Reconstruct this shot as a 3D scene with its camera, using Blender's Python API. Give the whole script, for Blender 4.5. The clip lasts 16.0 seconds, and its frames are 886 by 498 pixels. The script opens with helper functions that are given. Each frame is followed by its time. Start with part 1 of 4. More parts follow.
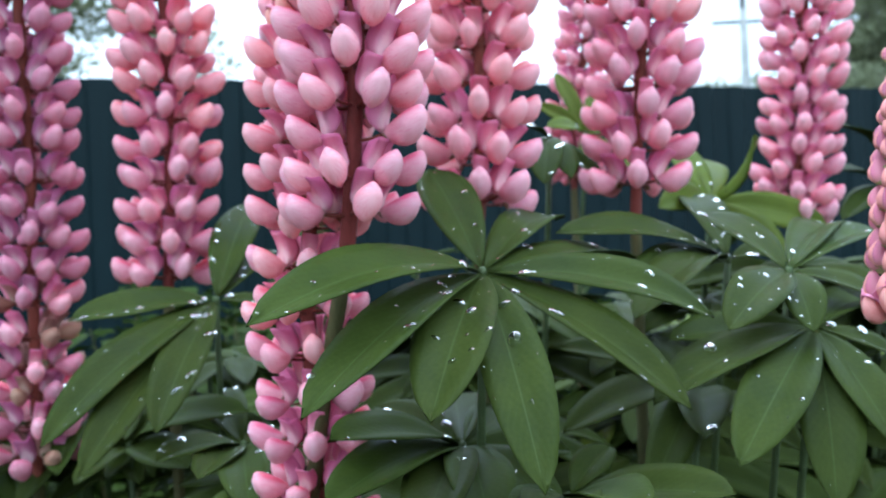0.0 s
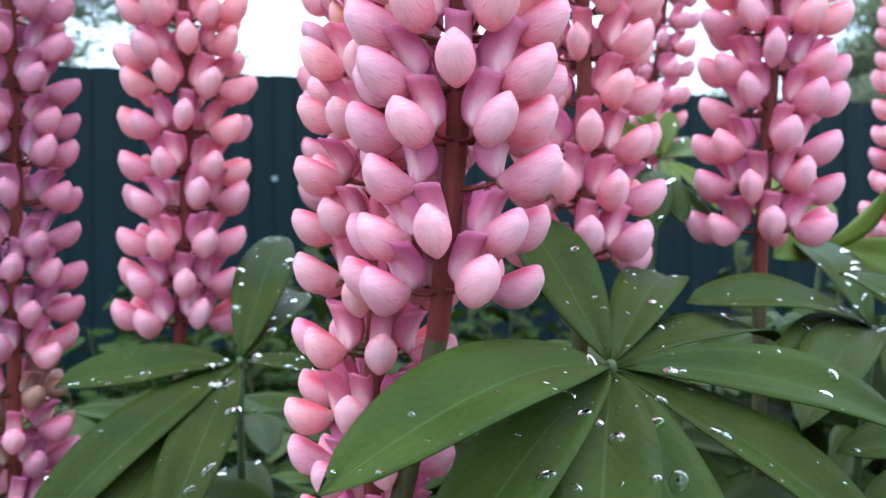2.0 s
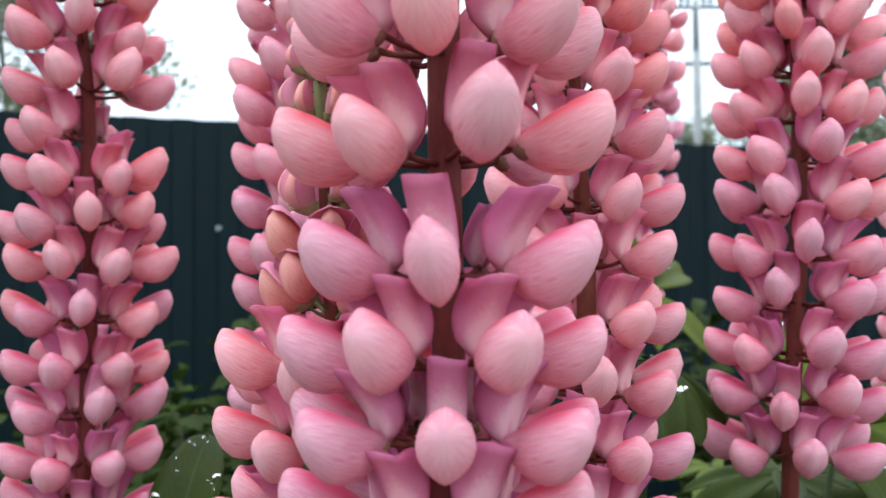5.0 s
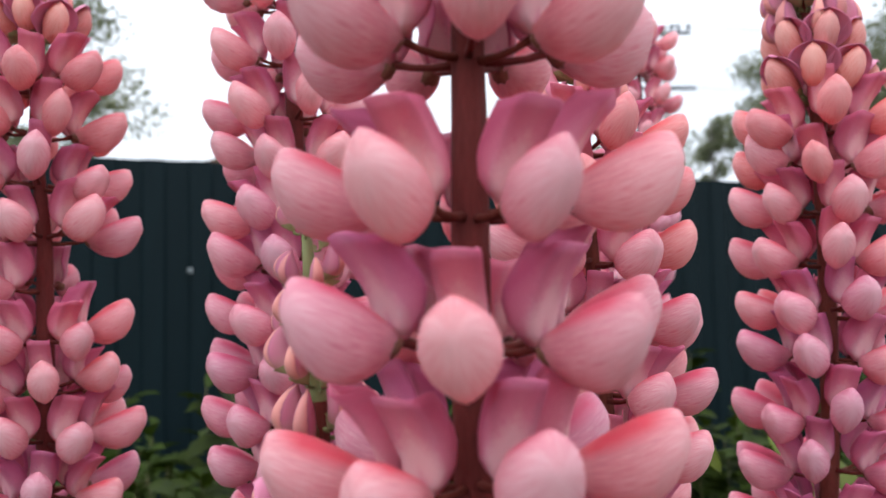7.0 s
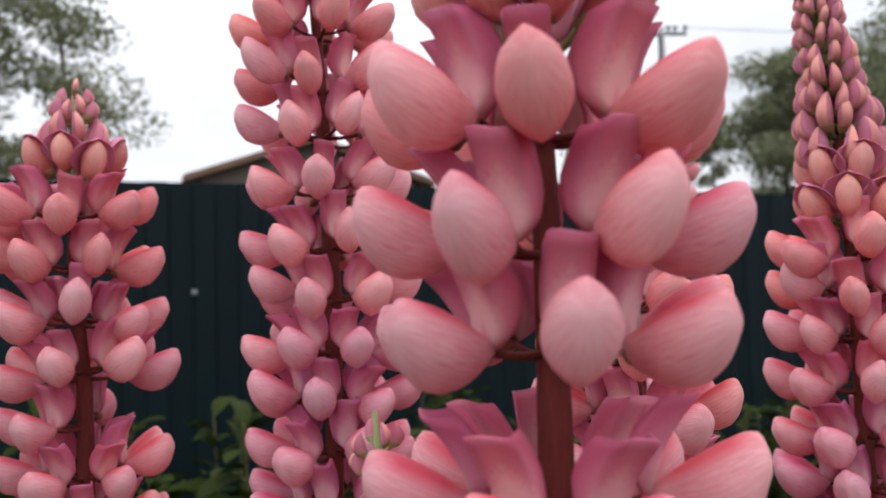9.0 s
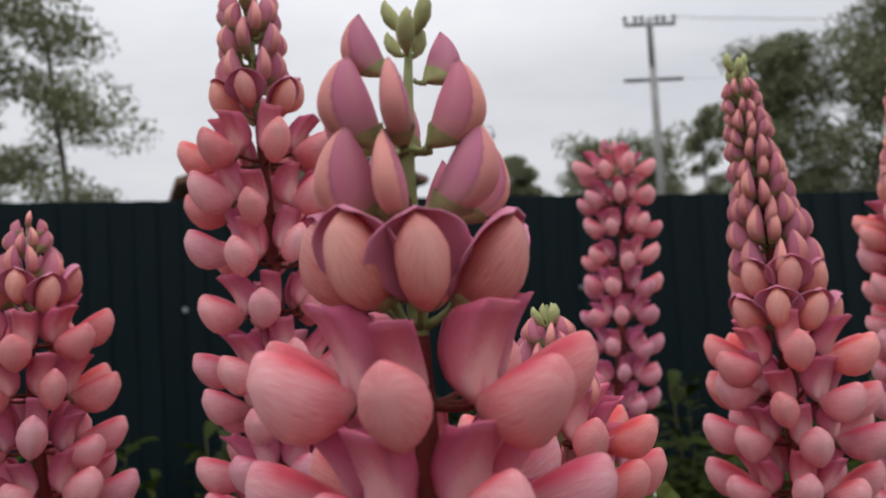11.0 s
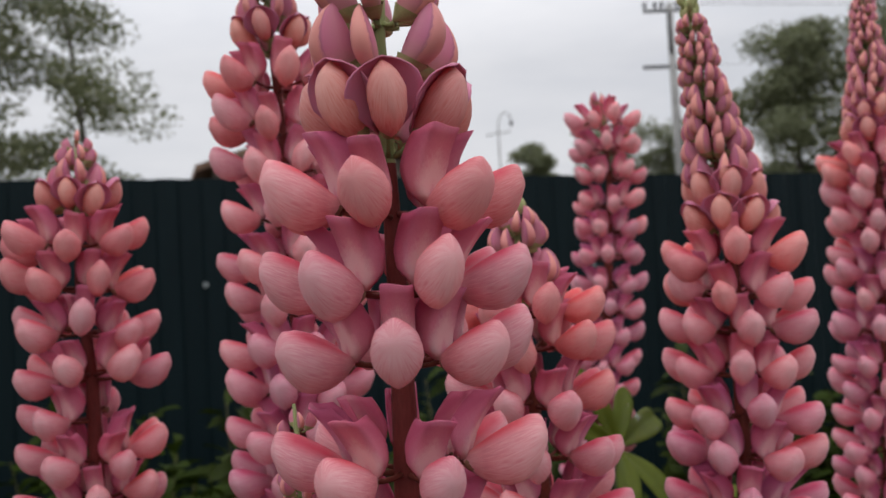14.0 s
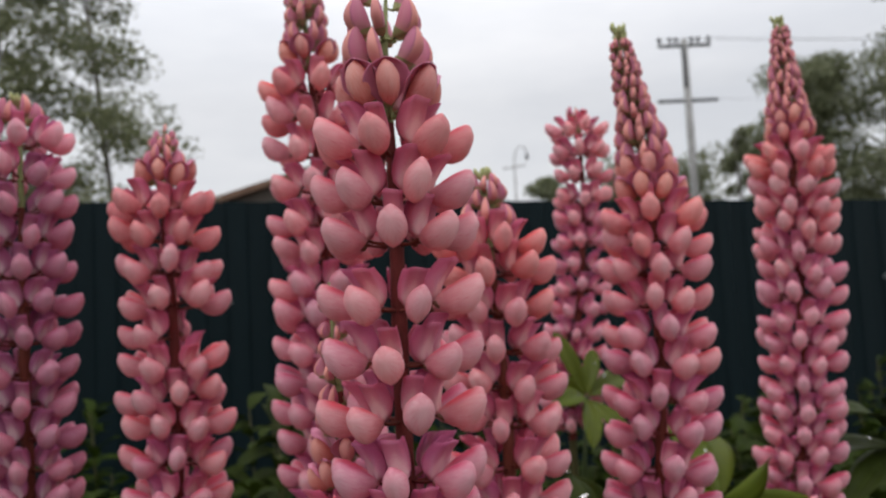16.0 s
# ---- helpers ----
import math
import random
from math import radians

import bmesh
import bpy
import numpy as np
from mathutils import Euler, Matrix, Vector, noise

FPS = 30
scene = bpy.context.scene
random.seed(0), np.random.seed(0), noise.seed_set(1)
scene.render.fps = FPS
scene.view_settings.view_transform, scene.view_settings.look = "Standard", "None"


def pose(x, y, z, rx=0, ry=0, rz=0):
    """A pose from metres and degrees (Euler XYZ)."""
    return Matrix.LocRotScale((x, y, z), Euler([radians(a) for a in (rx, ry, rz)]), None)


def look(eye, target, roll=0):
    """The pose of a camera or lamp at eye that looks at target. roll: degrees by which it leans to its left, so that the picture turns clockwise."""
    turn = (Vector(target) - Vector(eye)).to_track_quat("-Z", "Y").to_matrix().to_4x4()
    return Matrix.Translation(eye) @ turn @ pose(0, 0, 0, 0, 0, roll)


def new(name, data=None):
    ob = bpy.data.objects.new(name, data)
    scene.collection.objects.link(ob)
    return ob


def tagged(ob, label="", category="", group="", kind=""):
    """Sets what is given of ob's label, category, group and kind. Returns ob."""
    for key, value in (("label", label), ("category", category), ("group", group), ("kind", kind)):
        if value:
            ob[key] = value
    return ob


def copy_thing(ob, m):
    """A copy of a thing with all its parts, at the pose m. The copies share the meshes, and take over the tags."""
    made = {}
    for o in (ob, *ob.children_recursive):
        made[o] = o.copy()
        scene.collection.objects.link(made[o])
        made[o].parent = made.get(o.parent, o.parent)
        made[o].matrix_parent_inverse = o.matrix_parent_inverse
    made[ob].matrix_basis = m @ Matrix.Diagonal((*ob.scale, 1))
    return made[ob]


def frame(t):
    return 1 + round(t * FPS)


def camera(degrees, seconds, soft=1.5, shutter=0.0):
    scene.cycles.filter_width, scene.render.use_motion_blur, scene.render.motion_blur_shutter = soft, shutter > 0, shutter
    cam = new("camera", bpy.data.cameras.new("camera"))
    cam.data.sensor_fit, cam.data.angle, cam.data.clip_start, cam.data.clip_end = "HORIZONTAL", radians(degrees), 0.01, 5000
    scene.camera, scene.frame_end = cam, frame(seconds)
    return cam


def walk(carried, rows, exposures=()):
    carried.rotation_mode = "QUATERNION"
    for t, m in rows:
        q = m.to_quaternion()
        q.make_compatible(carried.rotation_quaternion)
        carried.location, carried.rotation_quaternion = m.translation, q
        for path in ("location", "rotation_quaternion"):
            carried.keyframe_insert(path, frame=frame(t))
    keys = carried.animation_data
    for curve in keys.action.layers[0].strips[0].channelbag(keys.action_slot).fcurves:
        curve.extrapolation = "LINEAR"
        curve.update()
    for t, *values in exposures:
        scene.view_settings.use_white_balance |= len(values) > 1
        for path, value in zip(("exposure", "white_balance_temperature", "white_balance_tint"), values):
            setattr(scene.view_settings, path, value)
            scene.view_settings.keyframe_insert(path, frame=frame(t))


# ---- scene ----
cam = camera(55.0, 16.0)
# seconds, x, y, z in metres, then yaw, pitch and roll in degrees
PATH = [
    (0, -0.0587, -0.0052, 1.2033, -14.86, 0.28, 2.31),
    (0.5, -0.0556, 0.0104, 1.2099, -13.72, -0.15, 2.49),
    (1, -0.0556, 0.0259, 1.2168, -13.89, -0.08, 2.05),
    (1.5, -0.0593, 0.0534, 1.2210, -14.24, 0.03, 1.27),
    (2, -0.0681, 0.0818, 1.2277, -14.81, 0.17, 0.36),
    (2.5, -0.0676, 0.0960, 1.2385, -15.57, 1.34, 0.03),
    (3, -0.0631, 0.1023, 1.2534, -16.20, 2.22, 0.05),
    (5.5, -0.0531, 0.1551, 1.3064, -18.89, 1.89, 0.53),
    (6, -0.0496, 0.1630, 1.3191, -19.59, 2.52, 0.69),
    (6.5, -0.0539, 0.1707, 1.3309, -19.86, 3.08, 0.87),
    (7, -0.0548, 0.1725, 1.3411, -19.96, 3.44, 1.04),
    (7.5, -0.0559, 0.1799, 1.3484, -19.70, 3.44, 0.99),
    (8, -0.0621, 0.1783, 1.3612, -19.71, 3.63, 1.12),
    (8.5, -0.0687, 0.1740, 1.3728, -19.87, 3.63, 1.34),
    (9, -0.0670, 0.1729, 1.3835, -19.99, 3.59, 1.70),
    (9.5, -0.0592, 0.1747, 1.3994, -20.75, 3.86, 2.12),
    (10, -0.0525, 0.1683, 1.4111, -20.46, 3.44, 2.73),
    (12.5, -0.0550, 0.1428, 1.4286, -20.12, 3.03, 3.58),
    (13, -0.0532, 0.1348, 1.4189, -19.59, 2.71, 3.38),
    (13.5, -0.0573, 0.1203, 1.4065, -19.25, 2.93, 3.32),
    (14, -0.0593, 0.1107, 1.3913, -19.00, 2.50, 3.12),
    (14.5, -0.0625, 0.0947, 1.3796, -19.14, 2.64, 2.80),
    (15, -0.0715, 0.0744, 1.3689, -19.19, 2.91, 2.49),
    (15.5, -0.0776, 0.0353, 1.3572, -18.93, 4.20, 2.93),
    (16, -0.0855, 0.0017, 1.3485, -17.91, 4.81, 2.83),
]
walk(cam, [(t, pose(x, y, z, 90 + pitch, roll, yaw)) for t, x, y, z, yaw, pitch, roll in PATH],
     [(0.0, 1.26, 5080, -3), (2.0, 1.38, 5030, -2), (3.0, 1.2, 5180, 2), (5.5, 0.86, 5800, 3), (7.0, 0.64, 6050, 9), (9.0, 0.32, 6400, 12), (10.0, 0.05, 6500, 12), (12.5, -0.29, 6500, 12), (14.5, -0.12, 6500, 12), (16.0, -0.09, 6500, 11)])
cam.data.dof.use_dof = True
cam.data.dof.focus_distance = 0.19
cam.data.dof.aperture_fstop = 26.0

# ---- world and light: a bright overcast sky ----
world = bpy.data.worlds.new("overcast_sky")
scene.world = world
world.use_nodes = True
wt = world.node_tree
wt.nodes.clear()
w_out = wt.nodes.new("ShaderNodeOutputWorld")
w_bg = wt.nodes.new("ShaderNodeBackground")
w_sky = wt.nodes.new("ShaderNodeTexSky")
w_sky.sky_type = "NISHITA"
w_sky.sun_disc = False
w_sky.sun_elevation = radians(48)
w_sky.sun_rotation = radians(35)
w_sky.air_density, w_sky.dust_density = 1.0, 4.0
w_tc = wt.nodes.new("ShaderNodeTexCoord")
w_map = wt.nodes.new("ShaderNodeMapping")
w_map.inputs["Scale"].default_value = (1.0, 1.0, 3.2)
w_noise = wt.nodes.new("ShaderNodeTexNoise")
w_noise.inputs["Scale"].default_value = 2.2
w_noise.inputs["Detail"].default_value = 6.0
w_noise.inputs["Roughness"].default_value = 0.55
w_ramp = wt.nodes.new("ShaderNodeValToRGB")
w_ramp.color_ramp.elements[0].position, w_ramp.color_ramp.elements[0].color = 0.30, (8.0, 8.4, 9.0, 1)
w_ramp.color_ramp.elements[1].position, w_ramp.color_ramp.elements[1].color = 0.68, (10.6, 10.8, 11.1, 1)
w_mix = wt.nodes.new("ShaderNodeMix")
w_mix.data_type = "RGBA"
w_mix.inputs["Factor"].default_value = 0.9
wt.links.new(w_tc.outputs["Generated"], w_map.inputs["Vector"])
wt.links.new(w_map.outputs["Vector"], w_noise.inputs["Vector"])
wt.links.new(w_noise.outputs["Fac"], w_ramp.inputs["Fac"])
wt.links.new(w_sky.outputs["Color"], w_mix.inputs["A"])
wt.links.new(w_ramp.outputs["Color"], w_mix.inputs["B"])
w_sep = wt.nodes.new("ShaderNodeSeparateXYZ")
wt.links.new(w_tc.outputs["Generated"], w_sep.inputs["Vector"])
w_lift = wt.nodes.new("ShaderNodeMapRange")
w_lift.inputs["From Min"].default_value, w_lift.inputs["From Max"].default_value = 0.25, 1.0
w_lift.inputs["To Min"].default_value, w_lift.inputs["To Max"].default_value = 1.0, 2.8
wt.links.new(w_sep.outputs["Z"], w_lift.inputs["Value"])
w_mul = wt.nodes.new("ShaderNodeVectorMath")
w_mul.operation = "SCALE"
wt.links.new(w_mix.outputs["Result"], w_mul.inputs[0])
wt.links.new(w_lift.outputs["Result"], w_mul.inputs["Scale"])
wt.links.new(w_mul.outputs["Vector"], w_bg.inputs["Color"])
w_bg.inputs["Strength"].default_value = 0.085
wt.links.new(w_bg.outputs["Background"], w_out.inputs["Surface"])

sun_data = bpy.data.lights.new("sun", "SUN")
sun_data.energy, sun_data.angle, sun_data.color = 0.6, radians(40), (1.0, 0.98, 0.95)
sun = new("sun", sun_data)
sun.matrix_world = look((-2.5, -3, 14), (0, 0, 0))

# ---- materials ----


def material(name, rough=0.6, metal=0.0):
    m = bpy.data.materials.new(name)
    m.use_nodes = True
    bsdf = m.node_tree.nodes["Principled BSDF"]
    bsdf.inputs["Roughness"].default_value = rough
    bsdf.inputs["Metallic"].default_value = metal
    return m, m.node_tree, bsdf


def ramp(nt, fac, stops):
    n = nt.nodes.new("ShaderNodeValToRGB")
    while len(n.color_ramp.elements) < len(stops):
        n.color_ramp.elements.new(0.5)
    for e, (p, c) in zip(n.color_ramp.elements, stops):
        e.position, e.color = p, (*c, 1)
    nt.links.new(fac, n.inputs["Fac"])
    return n.outputs["Color"]


def noise_tex(nt, scale, detail=4.0, coord="Object", stretch=(1, 1, 1)):
    tc = nt.nodes.new("ShaderNodeTexCoord")
    mp = nt.nodes.new("ShaderNodeMapping")
    mp.inputs["Scale"].default_value = stretch
    n = nt.nodes.new("ShaderNodeTexNoise")
    n.inputs["Scale"].default_value, n.inputs["Detail"].default_value = scale, detail
    nt.links.new(tc.outputs[coord], mp.inputs["Vector"])
    nt.links.new(mp.outputs["Vector"], n.inputs["Vector"])
    return n.outputs["Fac"]


def math_node(nt, op, a, b=None, clamp=False):
    n = nt.nodes.new("ShaderNodeMath")
    n.operation, n.use_clamp = op, clamp
    for i, v in enumerate((a, b)):
        if v is None:
            continue
        if isinstance(v, (int, float)):
            n.inputs[i].default_value = v
        else:
            nt.links.new(v, n.inputs[i])
    return n.outputs[0]


def mix_colour(nt, fac, a, b, blend="MIX"):
    n = nt.nodes.new("ShaderNodeMix")
    n.data_type, n.blend_type = "RGBA", blend
    for key, v in (("Factor", fac), ("A", a), ("B", b)):
        if isinstance(v, (int, float)):
            n.inputs[key].default_value = v
        elif isinstance(v, tuple):
            n.inputs[key].default_value = (*v, 1)
        else:
            nt.links.new(v, n.inputs[key])
    return n.outputs["Result"]


def bump(nt, bsdf, height, strength=0.3, distance=0.001):
    b = nt.nodes.new("ShaderNodeBump")
    b.inputs["Strength"].default_value, b.inputs["Distance"].default_value = strength, distance
    nt.links.new(height, b.inputs["Height"])
    nt.links.new(b.outputs["Normal"], bsdf.inputs["Normal"])


def varied(nt, colour, amount=0.25):
    """A colour that varies a little from object to object."""
    info = nt.nodes.new("ShaderNodeObjectInfo")
    hsv = nt.nodes.new("ShaderNodeHueSaturation")
    val = math_node(nt, "ADD", math_node(nt, "MULTIPLY", info.outputs["Random"], amount), 1.0 - amount / 2)
    hue = math_node(nt, "ADD", math_node(nt, "MULTIPLY", info.outputs["Random"], 0.014), 0.493)
    nt.links.new(val, hsv.inputs["Value"])
    nt.links.new(hue, hsv.inputs["Hue"])
    nt.links.new(colour, hsv.inputs["Color"])
    return hsv.outputs["Color"]


def thin(m, nt, bsdf, colour, share):
    """Lets part of the light through a thin petal or leaf."""
    tr = nt.nodes.new("ShaderNodeBsdfTranslucent")
    nt.links.new(colour, tr.inputs["Color"])
    mx = nt.nodes.new("ShaderNodeMixShader")
    mx.inputs["Fac"].default_value = share
    nt.links.new(bsdf.outputs["BSDF"], mx.inputs[1])
    nt.links.new(tr.outputs["BSDF"], mx.inputs[2])
    nt.links.new(mx.outputs["Shader"], nt.nodes["Material Output"].inputs["Surface"])


def petal_material(name, body, pale, rim):
    """Wing petals: pale flank with fine streaks along it, a redder upper rim (UV: x along the petal, y up its flank)."""
    m, nt, bsdf = material(name, 0.5)
    uv = nt.nodes.new("ShaderNodeUVMap")
    sep = nt.nodes.new("ShaderNodeSeparateXYZ")
    nt.links.new(uv.outputs["UV"], sep.inputs["Vector"])
    streak = noise_tex(nt, 9.0, 6.0, "UV", (0.55, 5.0, 1.0))
    vein = noise_tex(nt, 30.0, 3.0, "UV", (0.35, 4.0, 1.0))
    blotch = noise_tex(nt, 130.0, 4.0)
    mixed = math_node(nt, "ADD", math_node(nt, "MULTIPLY", streak, 0.85), math_node(nt, "MULTIPLY", blotch, 0.20))
    mixed = math_node(nt, "ADD", mixed, math_node(nt, "MULTIPLY", math_node(nt, "SUBTRACT", vein, 0.5), 0.32))
    mixed = math_node(nt, "ADD", mixed, math_node(nt, "MULTIPLY", math_node(nt, "SUBTRACT", sep.outputs["X"], sep.outputs["Y"]), 0.20))
    deep = tuple(0.92 * a - 0.02 for a in body)
    base = ramp(nt, mixed, [(0.34, deep), (0.50, body), (0.62, tuple(0.5 * (a + b) for a, b in zip(body, pale))), (0.80, pale)])
    edge = ramp(nt, math_node(nt, "ADD", sep.outputs["Y"], math_node(nt, "MULTIPLY", math_node(nt, "SUBTRACT", streak, 0.5), 0.16)), [(0.76, (0, 0, 0)), (0.92, (0.95, 0.95, 0.95))])
    foot = ramp(nt, sep.outputs["X"], [(0.0, (1, 1, 1)), (0.28, (0, 0, 0))])
    fade = ramp(nt, sep.outputs["X"], [(0.0, (0.3, 0.3, 0.3)), (0.2, (1, 1, 1)), (0.66, (1, 1, 1)), (0.90, (0.15, 0.15, 0.15))])
    colour = mix_colour(nt, math_node(nt, "MULTIPLY", edge, fade), base, rim)
    keel = ramp(nt, sep.outputs["Y"], [(0.0, (1, 1, 1)), (0.05, (0, 0, 0))])
    colour = mix_colour(nt, math_node(nt, "MULTIPLY", keel, 0.35), colour, pale)
    tip = ramp(nt, sep.outputs["X"], [(0.93, (0, 0, 0)), (1.0, (1, 1, 1))])
    colour = mix_colour(nt, math_node(nt, "MULTIPLY", tip, 0.35), colour, pale)
    colour = mix_colour(nt, math_node(nt, "MULTIPLY", foot, 0.35), colour, pale)
    colour = varied(nt, colour, 0.16)
    nt.links.new(colour, bsdf.inputs["Base Color"])
    bsdf.inputs["Specular IOR Level"].default_value = 0.3
    bump(nt, bsdf, math_node(nt, "ADD", math_node(nt, "MULTIPLY", streak, 0.7), math_node(nt, "MULTIPLY", vein, 0.5)), 0.35, 0.0006)
    thin(m, nt, bsdf, colour, 0.33)
    return m


def banner_material(name, edge, face, heart):
    """The upright petal: mauve margins, a pale heart at its foot with darker veins."""
    m, nt, bsdf = material(name, 0.5)
    uv = nt.nodes.new("ShaderNodeUVMap")
    sep = nt.nodes.new("ShaderNodeSeparateXYZ")
    nt.links.new(uv.outputs["UV"], sep.inputs["Vector"])
    streak = noise_tex(nt, 20.0, 5.0, "UV", (6.0, 0.8, 1.0))
    across = math_node(nt, "ABSOLUTE", math_node(nt, "SUBTRACT", sep.outputs["X"], 0.5))
    pos = math_node(nt, "ADD", math_node(nt, "MULTIPLY", across, 1.1), math_node(nt, "MULTIPLY", sep.outputs["Y"], 0.75))
    pos = math_node(nt, "ADD", pos, math_node(nt, "MULTIPLY", math_node(nt, "SUBTRACT", streak, 0.5), 0.35))
    colour = ramp(nt, pos, [(0.08, face), (0.24, heart), (0.38, heart), (0.58, face), (0.95, edge)])
    colour = varied(nt, colour, 0.2)
    nt.links.new(colour, bsdf.inputs["Base Color"])
    bsdf.inputs["Specular IOR Level"].default_value = 0.2
    bump(nt, bsdf, streak, 0.25, 0.0005)
    thin(m, nt, bsdf, colour, 0.22)
    return m


WING = {
    "pink": petal_material("petal_pink", (0.83, 0.345, 0.39), (0.94, 0.60, 0.615), (0.78, 0.10, 0.16)),
    "salmon": petal_material("petal_salmon", (0.83, 0.29, 0.29), (0.92, 0.50, 0.48), (0.76, 0.085, 0.115)),
    "young": petal_material("petal_young", (0.82, 0.29, 0.25), (0.90, 0.46, 0.40), (0.72, 0.12, 0.14)),
    "rose": petal_material("petal_rose", (0.80, 0.32, 0.41), (0.92, 0.58, 0.625), (0.72, 0.095, 0.19)),
    "faded": petal_material("petal_faded", (0.60, 0.20, 0.30), (0.74, 0.39, 0.46), (0.50, 0.10, 0.19)),
    "dry": petal_material("petal_dry", (0.36, 0.18, 0.12), (0.50, 0.29, 0.22), (0.32, 0.12, 0.10)),
}
BANNER = {
    "pink": banner_material("banner_pink", (0.66, 0.14, 0.25), (0.75, 0.26, 0.35), (0.86, 0.52, 0.53)),
    "salmon": banner_material("banner_salmon", (0.63, 0.135, 0.225), (0.73, 0.24, 0.30), (0.83, 0.46, 0.45)),
    "young": banner_material("banner_young", (0.70, 0.25, 0.37), (0.75, 0.31, 0.40), (0.84, 0.46, 0.45)),
    "rose": banner_material("banner_rose", (0.64, 0.15, 0.30), (0.74, 0.27, 0.40), (0.86, 0.53, 0.57)),
    "faded": banner_material("banner_faded", (0.48, 0.12, 0.26), (0.55, 0.21, 0.33), (0.68, 0.46, 0.49)),
    "dry": banner_material("banner_dry", (0.32, 0.13, 0.12), (0.40, 0.20, 0.16), (0.48, 0.32, 0.25)),
}


def bud_material(name, mauve, flank, foot):
    """A closed bud: mauve flanks, a salmon strip down its outer edge, pale at its foot (UV: x up the bud, y from outer to inner edge)."""
    m, nt, bsdf = material(name, 0.5)
    uv = nt.nodes.new("ShaderNodeUVMap")
    sep = nt.nodes.new("ShaderNodeSeparateXYZ")
    nt.links.new(uv.outputs["UV"], sep.inputs["Vector"])
    streak = noise_tex(nt, 20.0, 5.0, "UV", (0.8, 6.0, 1.0))
    pos = math_node(nt, "ADD", sep.outputs["Y"], math_node(nt, "MULTIPLY", math_node(nt, "SUBTRACT", streak, 0.5), 0.16))
    deep = tuple(0.75 * a for a in mauve)
    pale = tuple(0.72 * a + 0.28 * b for a, b in zip(mauve, (0.80, 0.45, 0.45)))
    colour = ramp(nt, pos, [(0.03, flank), (0.11, flank), (0.14, deep), (0.20, mauve), (0.55, pale), (0.90, mauve)])
    base = ramp(nt, sep.outputs["X"], [(0.14, (1, 1, 1)), (0.45, (0, 0, 0))])
    colour = mix_colour(nt, math_node(nt, "MULTIPLY", base, 0.7), colour, foot)
    colour = varied(nt, colour, 0.22)
    nt.links.new(colour, bsdf.inputs["Base Color"])
    bsdf.inputs["Specular IOR Level"].default_value = 0.22
    bump(nt, bsdf, streak, 0.2, 0.0005)
    thin(m, nt, bsdf, colour, 0.2)
    return m


BUD = bud_material("bud_mauve", (0.63, 0.20, 0.30), (0.78, 0.32, 0.28), (0.66, 0.38, 0.32))


def speckled(name, lo, hi, scale, rough=0.6, bump_strength=0.3, distance=0.001, stretch=(1, 1, 1), spec=0.3):
    m, nt, bsdf = material(name, rough)
    n = noise_tex(nt, scale, 5.0, "Object", stretch)
    fine = noise_tex(nt, scale * 7.0, 3.0, "Object", stretch)
    c = ramp(nt, math_node(nt, "ADD", math_node(nt, "MULTIPLY", n, 0.65), math_node(nt, "MULTIPLY", fine, 0.35)), [(0.32, lo), (0.68, hi)])
    nt.links.new(varied(nt, c, 0.15), bsdf.inputs["Base Color"])
    bump(nt, bsdf, fine, bump_strength, distance)
    bsdf.inputs["Specular IOR Level"].default_value = spec
    return m


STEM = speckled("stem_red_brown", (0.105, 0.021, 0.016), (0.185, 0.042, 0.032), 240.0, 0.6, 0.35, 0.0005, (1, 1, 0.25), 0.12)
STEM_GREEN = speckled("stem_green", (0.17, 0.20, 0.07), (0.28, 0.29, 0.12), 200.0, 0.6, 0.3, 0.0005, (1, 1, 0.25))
# green-brown of low stems, darkened to carry the shade among the leaves
STEM_LOW_SHADED = speckled("stem_low_shaded", (0.05, 0.05, 0.018), (0.10, 0.085, 0.035), 120.0, 0.6, 0.3, 0.0005, (1, 1, 0.25), 0.12)
CALYX = speckled("calyx_brown", (0.17, 0.075, 0.05), (0.30, 0.17, 0.10), 300.0, 0.7, 0.3, 0.0004)
CALYX_GREEN = speckled("calyx_green", (0.27, 0.29, 0.11), (0.44, 0.42, 0.20), 300.0, 0.7, 0.3, 0.0004)


